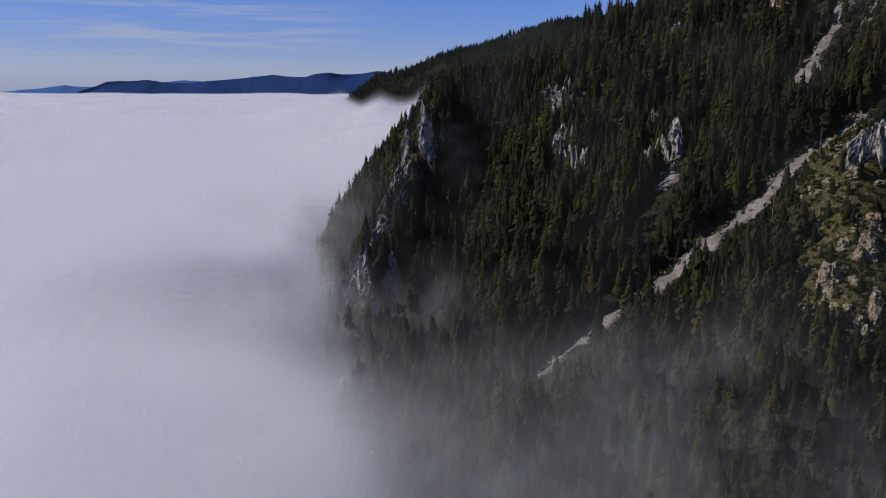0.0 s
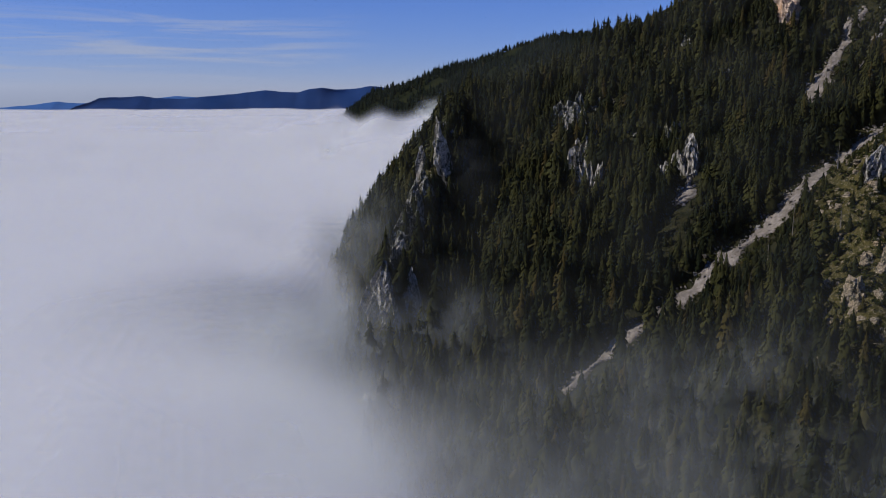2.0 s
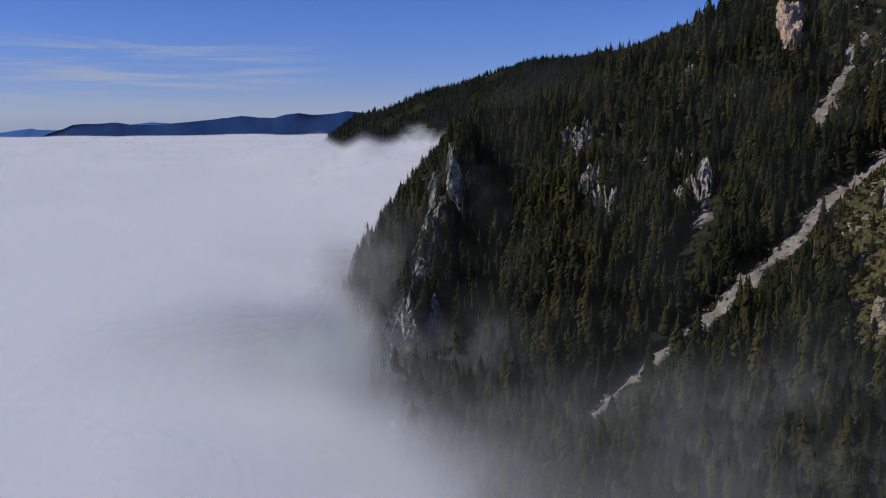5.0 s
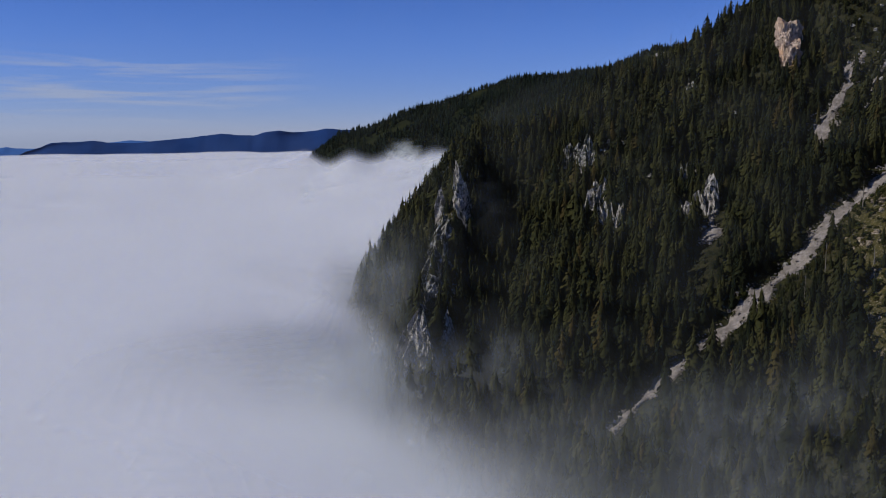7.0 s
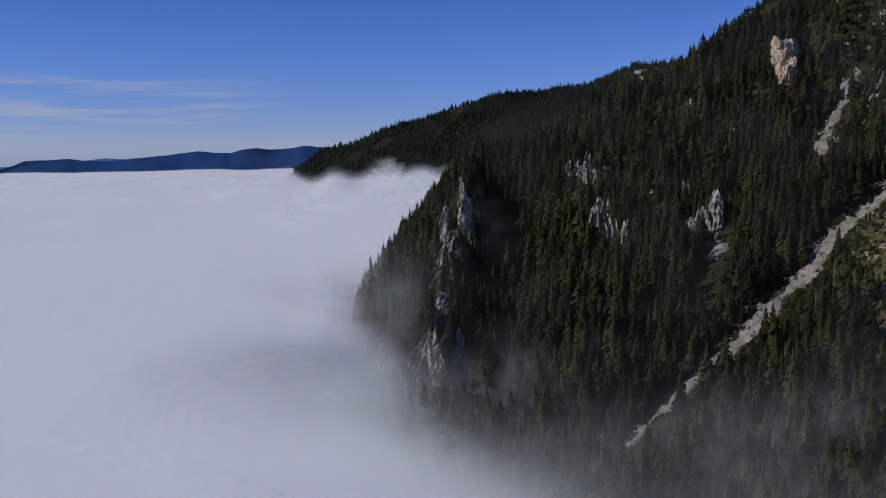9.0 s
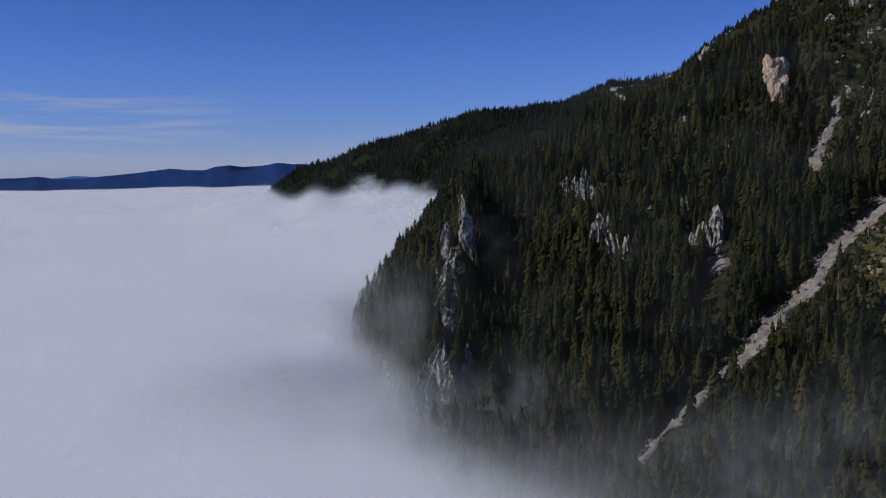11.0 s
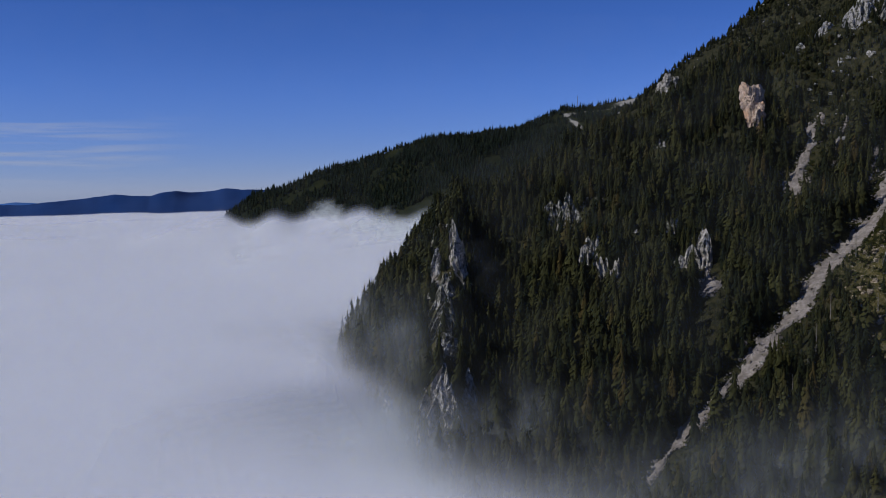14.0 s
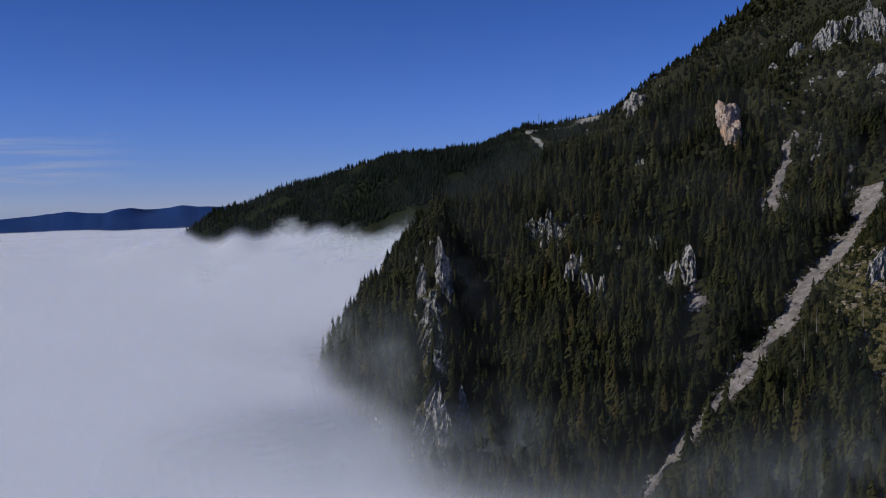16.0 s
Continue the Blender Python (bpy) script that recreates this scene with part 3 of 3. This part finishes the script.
def plant(name, templates, spots, heights, girth, tints, mat, seed, label, sink=0.3, soft=False):
    """Many trees joined into one mesh."""
    rnd = np.random.RandomState(seed)
    all_co, all_tri, all_tint, all_out, base = [], [], [], [], 0
    which = rnd.randint(0, len(templates), len(spots))
    for k, (co, tri) in enumerate(templates):
        pick = np.where(which == k)[0]
        if not len(pick):
            continue
        turn = rnd.uniform(0, 2 * math.pi, len(pick))
        c, s = np.cos(turn)[:, None], np.sin(turn)[:, None]
        h, g = heights[pick][:, None], girth[pick][:, None]
        x = (co[:, 0] * c - co[:, 1] * s) * h * g + spots[pick, 0:1] + co[:, 2] * h * rnd.normal(0, 0.03, (len(pick), 1))
        y = (co[:, 0] * s + co[:, 1] * c) * h * g + spots[pick, 1:2]
        z = co[:, 2] * h + spots[pick, 2:3] - sink
        all_co.append(np.stack([x, y, z], -1).reshape(-1, 3))
        all_tri.append((tri[None] + (base + len(co) * np.arange(len(pick)))[:, None, None]).reshape(-1, 3))
        all_tint.append(np.repeat(tints[pick], len(co)))
        if soft:
            ox, oy, oz = outward(co).T
            all_out.append(np.stack([ox * c - oy * s, ox * s + oy * c, oz + 0 * c], -1).reshape(-1, 3))
        base += len(co) * len(pick)
    ob = build_mesh(name, np.concatenate(all_co), np.concatenate(all_tri), mat, soft)
    attribute(ob, "tint", np.concatenate(all_tint))
    if soft:
        soften(ob, np.concatenate(all_out))
    return tagged(ob, label, "trees", kind="stuff")


def tree_spots(x0, x1, y0, y1, step, seed):
    rnd = np.random.RandomState(seed)
    gx, gy = np.meshgrid(np.arange(x0, x1, step), np.arange(y0, y1, step))
    x = gx.ravel() + rnd.uniform(-0.5, 0.5, gx.size) * step
    y = gy.ravel() + rnd.uniform(-0.5, 0.5, gx.size) * step
    return x, y, rnd


x, y, rnd = tree_spots(-145, 470, 330, 905, 7.0, 7)
z = slope_height(x, y)
keep = (z > -60) | ((x > -70) & (z > -100))
for line, wide in SCREES:
    keep &= off_line(x, y, line) > wide * rnd.uniform(0.75, 1.2, len(x))
for rx, ry, rw in ROCKS:
    keep &= (np.abs(x - rx) > 0.8 * rw + 1.0) | (y > ry + 2) | (y < ry - 0.5 * rw - np.where(rnd.rand(len(x)) < 0.62, 11, 1))
near_spur = off_line(x, y, SPUR[1:4]) < 22
high = (x > 285) & (y > 690)
spine = off_line(x, y, SPINE[:4]) < 10
keep &= ~(near_spur & (rnd.rand(len(x)) < 0.7))
keep &= ~(high & (rnd.rand(len(x)) < 0.08))
keep &= ~(spine & (rnd.rand(len(x)) < 0.55))
keep &= fractal(x, y, 45, 3, 17) > -1.25
keep &= ~((y > 875) & (x < 250))
x, y, z, near_spur, high = x[keep], y[keep], z[keep], near_spur[keep], high[keep]
spots = np.stack([x, y, z], -1)
grow = np.clip(1 + 0.35 * fractal(x, y, 50, 3, 31), 0.6, 1.4)
tall = (rnd.uniform(13, 25, len(x)) + 10 * (rnd.rand(len(x)) ** 3)) * grow
tall = np.where(near_spur, rnd.uniform(5, 13, len(x)), tall)
tall = np.where(high, rnd.uniform(6, 14, len(x)), tall)
tall = np.where((y > 835) & (x > 140), 0.5 * tall, tall)
# young growth on the lower side of the screes
for line, wide in SCREES:
    inside = (x > line[0][0]) & (x < line[-1][0])
    below = np.interp(x, [c[0] for c in line], [c[1] for c in line]) - y
    limit = np.where(inside & (below > 0) & (below < 60), 1.5 + np.interp(x, [150, 190], [0.52, 0.24 if line is GULLY else 0.52]) * np.maximum(0, below - wide), 99)
    tall = np.where(rnd.rand(len(x)) < np.interp(x, [70, 90, 150, 180], [0.92, 0.86, 0.86, 0.94 if line is GULLY else 0.75]), np.minimum(tall, limit), tall)

below_fan = off_line(x, y, [(116, 580), (131, 604), (140, 622)]) < 10
tall = np.where(below_fan, rnd.uniform(3, 8, len(x)), tall)
girth = rnd.uniform(0.9, 1.4, len(x))
tints = np.clip(0.5 + 0.5 * fractal(x, y, 60, 3, 41) + rnd.uniform(-0.4, 0.4, len(x)), 0, 0.98)

tints = np.clip(tints + 0.38 * np.exp(-((off_line(x, y, SPUR) / 48) ** 2)), 0, 0.98)
fine = [spruce_crown(100 + k, 12, 11) for k in range(6)]
plain = [spruce_crown(200 + k, 10, 10, core=5) for k in range(6)]
stretch = (x > 60) & (y < 640) & (z > -30)
order = np.where(stretch)[0]
order = order[np.argsort(y[order])][:300]
single = np.zeros(len(x), bool)
single[order] = True
mid = ~single & (y < 660)
plant("forest_near", fine, spots[mid], tall[mid], girth[mid], tints[mid], NEEDLES, 1, "dense dark spruce forest on the steep slope", soft=True)
rest = ~single & ~mid
plant("forest_upper", plain, spots[rest], tall[rest], girth[rest], tints[rest], NEEDLES, 2, "dense dark spruce forest below the crest", soft=True)

ux, uy, rnd = tree_spots(-135, 470, 370, 900, 7.0, 23)
uz = slope_height(ux, uy)
ok = (uz > -70) & (ux > coast(uy) + 4) & ~((uy > 870) & (ux < 250))
for line, wide in SCREES:
    ok &= off_line(ux, uy, line) > wide + 3
for rx, ry, rw in ROCKS:
    ok &= (np.abs(ux - rx) > 0.8 * rw + 1) | (uy > ry + 2) | (uy < ry - 0.5 * rw - 4)
ok &= off_line(ux, uy, [(124, 592), (131, 604), (140, 622)]) > 12
ok &= (off_line(ux, uy, SPUR[1:4]) > 27) | (rnd.rand(len(ux)) < 0.2)
ux, uy, uz = ux[ok], uy[ok], uz[ok]
plant("undergrowth", [spruce_crown(250 + k, 6, 9, core=5) for k in range(4)], np.stack([ux, uy, uz], -1), rnd.uniform(4, 10, len(ux)), rnd.uniform(1.3, 2.1, len(ux)),
      rnd.rand(len(ux)) * 0.97, NEEDLES, 3, "young spruces filling the gaps of the forest", soft=True)


def spruce(seed):
    """One spruce of unit height: trunk and crown."""
    thing = new("spruce")
    bm = bmesh.new()
    bmesh.ops.create_cone(bm, cap_ends=True, segments=7, radius1=0.016, radius2=0.003, depth=0.97, matrix=Matrix.Translation((0, 0, 0.46)))
    part("trunk", bm, BARK, thing, "grey-brown bark")
    co, tri = spruce_crown(seed, 15, 11)
    crown = build_mesh("crown", co, tri, NEEDLES)
    soften(crown, outward(co))
    crown.parent = thing
    return tagged(thing, "slender dark green spruce on the steep slope", "tree", "spruces by the gully")


models = [spruce(300 + k) for k in range(5)]
for k, i in enumerate(order):
    m = pose(x[i], y[i], z[i] - 0.3, rnd.normal(0, 1.5), rnd.normal(0, 1.5), rnd.uniform(0, 360))
    if k < len(models):
        ob = models[k]
        ob.scale = (tall[i] * girth[i], tall[i] * girth[i], tall[i])
        ob.matrix_basis = m @ Matrix.Diagonal((*ob.scale, 1))
    else:
        ob = copy_thing(models[k % len(models)], m)
        ob.scale = (tall[i] * girth[i], tall[i] * girth[i], tall[i])


# low shrubs and dwarf pine on the open ground
def shrub_clump(seed):
    rnd = np.random.RandomState(seed)
    co, tri = [], []
    for k in range(42):
        u = rnd.normal(0, 1, 3)
        u /= np.linalg.norm(u)
        c = u * rnd.uniform(0.3, 0.5) * np.array([1, 1, 0.8]) + (0, 0, 0.35)
        s = rnd.uniform(0.12, 0.24)
        i = len(co)
        co += [c + rnd.normal(0, s, 3) for _ in range(3)]
        tri.append((i, i + 1, i + 2))
    return np.array(co), np.array(tri)


sx, sy, rnd = tree_spots(60, 440, 385, 820, 3.4, 77)
open_ground = (off_line(sx, sy, SPUR[:4]) < 36) | ((sx > 280) & (sy > 680)) | (off_line(sx, sy, GULLY) < 24) | (off_line(sx, sy, UPPER_GULLY) < 20)
ok = open_ground & (rnd.rand(len(sx)) < np.where((sx > 280) & (sy > 680), 0.35, 0.85))
for line, wide in SCREES:
    ok &= off_line(sx, sy, line) > wide * rnd.uniform(0.4, 1.0, len(sx))
sx, sy = sx[ok], sy[ok]
plant("shrubs", [shrub_clump(k) for k in range(5)], np.stack([sx, sy, slope_height(sx, sy)], -1), rnd.uniform(1.2, 3.2, len(sx)),
      rnd.uniform(0.9, 1.6, len(sx)), rnd.rand(len(sx)), SHRUB, 4, "low olive-green shrubs and dwarf pine on open ground")

# woods on the ridge behind
hx, hy, rnd = tree_spots(-420, 1150, 2130, 2530, 8.6, 12)
hz = hill_height(hx, hy)
ok = (hz > 20) & (fractal(hx, hy, 120, 3, 51) > -0.8) & ~((hx < -60) & (hy > 2400) & (hy < 2450) & (rnd.rand(len(hx)) < 0.6))
ok &= ~((hx > 560) & (rnd.rand(len(hx)) < 0.35))
ok &= sum(f * np.exp(-(((hx - x) / a) ** 2 + ((hy - y) / c) ** 2)) for x, y, a, c, f in BARE) < 0.3
hx, hy, hz = hx[ok], hy[ok], hz[ok]
coarse = [spruce_crown(400 + k, 5, 6, core=4) for k in range(4)]
plant("forest_ridge", coarse, np.stack([hx, hy, hz], -1), rnd.uniform(9, 20, len(hx)), rnd.uniform(1.6, 2.3, len(hx)), rnd.rand(len(hx)) * 0.9, FAR_NEEDLES, 5,
      "dark conifers along the distant ridge", soft=True)

# woods on the flank above the crest
mx, my, rnd = tree_spots(60, 800, 905, 1400, 6.8, 14)
mz = slope_height(mx, my)
ok = (mz > 120) & (fractal(mx, my, 60, 3, 53) > -0.5) & (rnd.rand(len(mx)) < 0.9)
mx, my, mz = mx[ok], my[ok], mz[ok]
plant("forest_flank", plain, np.stack([mx, my, mz], -1), np.where(my < 1240, rnd.uniform(4, 8, len(mx)), rnd.uniform(7, 14, len(mx))), rnd.uniform(1.2, 1.8, len(mx)), rnd.rand(len(mx)) * 0.95,
      NEEDLES, 6, "sparse spruces on the high rocky flank", soft=True)


# small rocks strewn over the open ground
def stone_template(seed):
    bm = buttress_mesh(seed, 1, 0.7, 1.0)
    co = np.array([v.co for v in bm.verts])
    tri = np.array([[v.index for v in f.verts] for f in bm.faces])
    bm.free()
    return co - (0, 0, 0.3), tri


stones = [stone_template(500 + k) for k in range(6)]
bx, by, rnd = tree_spots(-110, 640, 390, 1380, 4.5, 91)
chance = 0.35 * np.exp(-((off_line(bx, by, SPUR[1:4]) / 20) ** 2)) + 0.30 * np.exp(-((off_line(bx, by, SPINE) / 11) ** 2))
chance += 0.13 * ((bx > 285) & (by > 690) & (by < 850)) + 0.025 * (by > 930) + 0.010
chance *= 0.4 + 1.2 * (fractal(bx, by, 30, 2, 95) > 0)
ok = rnd.rand(len(bx)) < chance
bx, by = bx[ok], by[ok]
on_spur = off_line(bx, by, SPUR[:4]) < 45
size, broad, hue = rnd.uniform(1.5, 6.0, len(bx)), rnd.uniform(0.8, 1.8, len(bx)), rnd.rand(len(bx))
at = np.stack([bx, by, slope_height(bx, by) - 0.4], -1)
plant("rocks", stones, at[~on_spur], size[~on_spur] * np.where(bx[~on_spur] > 285, 0.6, 0.85), broad[~on_spur], hue[~on_spur], GREY, 8, "small grey rocks breaking through the turf")
plant("spur_rocks", stones, at[on_spur], size[on_spur] * 0.6, broad[on_spur] * 1.3, hue[on_spur], TAN, 9, "low tan rocks on the grassy spur")


# bare dead spruces
def dead_spruce(x, y, tall, seed):
    rnd = random.Random(seed)
    thing = new("dead_spruce")
    thing.location = (x, y, float(slope_height(np.array(x), np.array(y))) - 0.5)
    bm = bmesh.new()
    bmesh.ops.create_cone(bm, cap_ends=True, segments=8, radius1=0.32, radius2=0.05, depth=tall, matrix=Matrix.Translation((0, 0, tall / 2)))
    part("trunk", bm, DEAD, thing)
    for k in range(14):
        h, a, ln = tall * rnd.uniform(0.35, 0.95), rnd.uniform(0, 6.3), rnd.uniform(0.8, 2.2)
        bm = bmesh.new()
        bmesh.ops.create_cone(bm, cap_ends=True, segments=5, radius1=0.07, radius2=0.02, depth=ln,
                              matrix=Matrix.Translation((0, 0, h)) @ Matrix.Rotation(a, 4, "Z") @ Matrix.Rotation(1.75, 4, "Y") @ Matrix.Translation((0, 0, ln / 2)))
        part("branch", bm, DEAD, thing)
    return tagged(thing, "bare grey dead spruce beside the scree gully", "dead tree", "dead spruces")


for k, (x0, y0, h0) in enumerate([(150, 508, 19), (163, 520, 22), (181, 533, 20), (214, 556, 18), (200, 512, 12), (137, 503, 17), (222, 520, 10)]):
    dead_spruce(x0, y0, h0, 700 + k)

# mast on the ridge
mast = new("radio_mast")
mast.location = (652, 2470, float(hill_height(np.array(652.0), np.array(2470.0))) - 1)
bm = bmesh.new()
bmesh.ops.create_cone(bm, cap_ends=True, segments=8, radius1=0.9, radius2=0.5, depth=38, matrix=Matrix.Translation((0, 0, 19)))
part("pole", bm, STEEL, mast)
for k in range(3):
    bm = bmesh.new()
    bmesh.ops.create_cube(bm, size=1, matrix=Matrix.Translation((0, 0, 24 + 5 * k)) @ Matrix.Diagonal((3.0, 0.4, 0.4, 1)))
    part("cross_arm", bm, STEEL, mast)
tagged(mast, "thin grey steel radio mast on the ridge", "mast")


# ---- fog ----
def drift(y):
    """How far the edge of the fog leans in over the land."""
    return np.interp(y, [280, 380, 440, 540, 610], [22, 10, -42, -42, -10])


def fog_top(x, y):
    bank = 46 * np.exp(-(((x - 60) / 420) ** 2 + ((y - 2250) / 420) ** 2)) + 28 * np.exp(-(((x - 100) / 260) ** 2 + ((y - 1500) / 520) ** 2))
    bank = bank + 26 * np.exp(-(((x + 185) / 45) ** 2 + ((y - 2020) / 150) ** 2)) + 20 * np.exp(-(((x + 330) / 120) ** 2 + ((y - 2280) / 220) ** 2))
    far = (56 + 0.022 * np.clip(x, -2000, 400)) * np.clip(y / 4400, 0, 1) ** 2
    dip = 3 * np.exp(-(((x - coast(y) - 23) / 65) ** 2) - (np.maximum(0, np.abs(y - 690) - 150) / 80) ** 2)
    swell = np.interp(y, [850, 1200, 2400, 4400], [8, 15, 13, 4]) * fractal(x, y, 340, 2, 61)
    billow = 1.1 * bank * fractal(x, y, 210, 2, 63) ** 2
    lumps = 11 * np.clip((y - 2800) / 900, 0, 1) * np.abs(fractal(x, y, 420, 2, 64))
    return -2 - dip + far + bank + swell + 1.2 * fractal(x, y, 90, 2, 66) + billow + lumps


fx = spaced([(-4600, -1400, 140), (-1400, -300, 45), (-300, 340, 12), (340, 700, 40), (700, 1500, 130)])
fy = spaced([(-900, 200, 100), (200, 920, 12), (920, 2600, 40), (2600, 4780, 110)])
# height over the fog's top, and how dense each layer is
LAYERS = [(38, 0.010), (32, 0.018), (26, 0.028), (20, 0.045), (16, 0.06), (12, 0.08), (8, 0.11), (4, 0.14), (0, 0.18), (-4, 0.22), (-8, 0.25), (-12, 0.28), (-17, 0.32), (-22, 0.36),
          (-28, 0.42), (-34, 0.5), (-42, 0.98)]
gx, gy = np.meshgrid(fx, fy)
top = fog_top(gx, gy)
land = np.maximum(slope_height(gx, gy, False), np.where((gy > 1700) & (gx > -520), hill_height(gx, gy), -200))
# open sea of fog to the west and behind
near = np.clip((540 - gy) / 100, 0, 1)
sea = np.maximum(np.clip((coast(gy) + 30 + 25 * near + drift(gy) - gx) / np.interp(gy, [300, 380, 430, 520, 600, 740], [160, 180, 195, 180, 90, 42]), 0, 1), np.clip((gy - 775) / 70, 0, 1)) ** 1.8
beyond = np.clip((gy - 950) / 100, 0, 1)
reach = 2 + np.clip(top - 2, 0, 90) * (gy > 920) - 10.0 * (gy > 1700)
co, quads, thick, level, base = [], [], [], [], 0
for k, (dz, dense) in enumerate(LAYERS):
    z = top + dz * (np.interp(gy, [1000, 2600, 3600], [1, 0.6, 0.12]) if dz > 0 else 1) + 1.2 * fractal(gx, gy, 110, 2, 70)
    shallow = np.clip((z + 12 - land) / 24, 0, 1) ** 0.6 * (1 - beyond) + beyond * np.clip((reach + 22 - land + 34 * fractal(gx, gy, 150, 2, 90 + k // 6)) / 50, 0, 1)
    shallow = shallow ** 2.2
    opaque = np.minimum(1.9 * dense, 1.2) * sea * shallow
    co.append(np.stack([gx, gy, z], -1).reshape(-1, 3))
    a = (np.arange(len(fy) - 1)[:, None] * len(fx) + np.arange(len(fx) - 1)).ravel() + base
    corners = np.stack([a, a + 1, a + 1 + len(fx), a + len(fx)], 1)
    quads.append(corners[(opaque.ravel()[corners - base] > 0.0008).any(1)])
    thick.append(opaque.ravel())
    level.append(np.full(gx.size, k))
    base += gx.size
fog = build_mesh("fog", np.concatenate(co), np.concatenate(quads), FOG)
attribute(fog, "thick", np.concatenate(thick))
attribute(fog, "level", np.concatenate(level))
tagged(fog, "sea of soft white morning fog filling the valley", "fog", kind="stuff")


# ---- mist ----
def mist_density(x, y, z):
    """How much the thin mist on the headland and along the slope hides in a metre."""
    inland = x - coast(y) - 90 - drift(y)
    dense = np.interp(inland, [-140, -100, -70, -45, -20, 30, 100, 250], [0.024, 0.015, 0.0095, 0.0055, 0.0026, 0.0010, 0.0012, 0.0048])
    top = np.interp(inland, [-240, -170, -130, -95, -60, 0, 100, 250], [5, 9, 11, 13, 2, 0, 0, 4]) + 10 * fractal(x, y, 90, 2, 88)
    rho = dense * np.clip((top - z) / 38, 0, 1) ** 1.2
    for px, py, pz, rx, ry, rz, f in PUFFS:
        rho = rho + f * np.exp(-(((x - px) / rx) ** 2 + ((y - py) / ry) ** 2 + ((z - pz) / rz) ** 2))
    return rho


# loose wisps: middle, half widths, density
PUFFS = [(-86, 535, -6, 26, 34, 18, 0.0028), (-20, 545, -10, 22, 30, 20, 0.0035), (112, 430, -12, 55, 34, 24, 0.0030), (-14, 735, 62, 14, 30, 30, 0.0008), (-90, 790, 14, 20, 60, 20, 0.0036), (-88, 660, 22, 24, 60, 30, 0.0022)]


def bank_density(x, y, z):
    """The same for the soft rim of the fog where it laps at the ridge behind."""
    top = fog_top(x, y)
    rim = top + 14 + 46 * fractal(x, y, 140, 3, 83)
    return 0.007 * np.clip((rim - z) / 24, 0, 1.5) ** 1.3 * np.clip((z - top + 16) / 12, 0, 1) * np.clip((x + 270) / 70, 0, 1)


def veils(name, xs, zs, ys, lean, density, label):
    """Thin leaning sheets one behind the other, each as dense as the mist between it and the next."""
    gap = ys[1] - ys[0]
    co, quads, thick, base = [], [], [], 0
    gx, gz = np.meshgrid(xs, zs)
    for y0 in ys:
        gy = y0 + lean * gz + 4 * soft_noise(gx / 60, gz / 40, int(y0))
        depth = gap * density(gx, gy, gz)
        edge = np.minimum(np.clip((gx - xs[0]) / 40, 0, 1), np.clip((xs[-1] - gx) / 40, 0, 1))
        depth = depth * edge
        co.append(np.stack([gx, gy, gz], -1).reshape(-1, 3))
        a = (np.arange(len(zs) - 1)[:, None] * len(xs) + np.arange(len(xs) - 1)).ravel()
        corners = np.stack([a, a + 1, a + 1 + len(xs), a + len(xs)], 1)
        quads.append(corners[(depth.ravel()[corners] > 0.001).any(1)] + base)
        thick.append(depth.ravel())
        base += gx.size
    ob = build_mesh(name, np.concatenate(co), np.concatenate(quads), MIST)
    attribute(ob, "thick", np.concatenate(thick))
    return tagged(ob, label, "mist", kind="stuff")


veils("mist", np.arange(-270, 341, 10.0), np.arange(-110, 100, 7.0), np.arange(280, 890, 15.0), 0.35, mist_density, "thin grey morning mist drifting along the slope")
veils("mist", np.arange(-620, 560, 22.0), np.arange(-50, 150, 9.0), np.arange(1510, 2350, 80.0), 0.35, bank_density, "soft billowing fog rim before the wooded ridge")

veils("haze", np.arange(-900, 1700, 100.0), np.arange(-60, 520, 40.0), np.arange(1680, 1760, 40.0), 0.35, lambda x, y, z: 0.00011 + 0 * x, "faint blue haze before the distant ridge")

# faint haze over the whole slope
hx, hy = np.arange(-130, 481, 20.0), np.arange(330, 961, 20.0)
for k in range(3):
    haze, gx, gy, gz = sheet("haze", hx, hy, lambda x, y: slope_height(x, y, False) + 34 + 5 * k, MIST)
    rim = np.minimum(np.minimum(gx - hx[0], hx[-1] - gx), np.minimum(gy - hy[0], hy[-1] - gy))
    attribute(haze, "thick", 0.0022 * np.clip(rim / 60, 0, 1))
    tagged(haze, "faint blue haze over the wooded slope", "haze", kind="stuff")
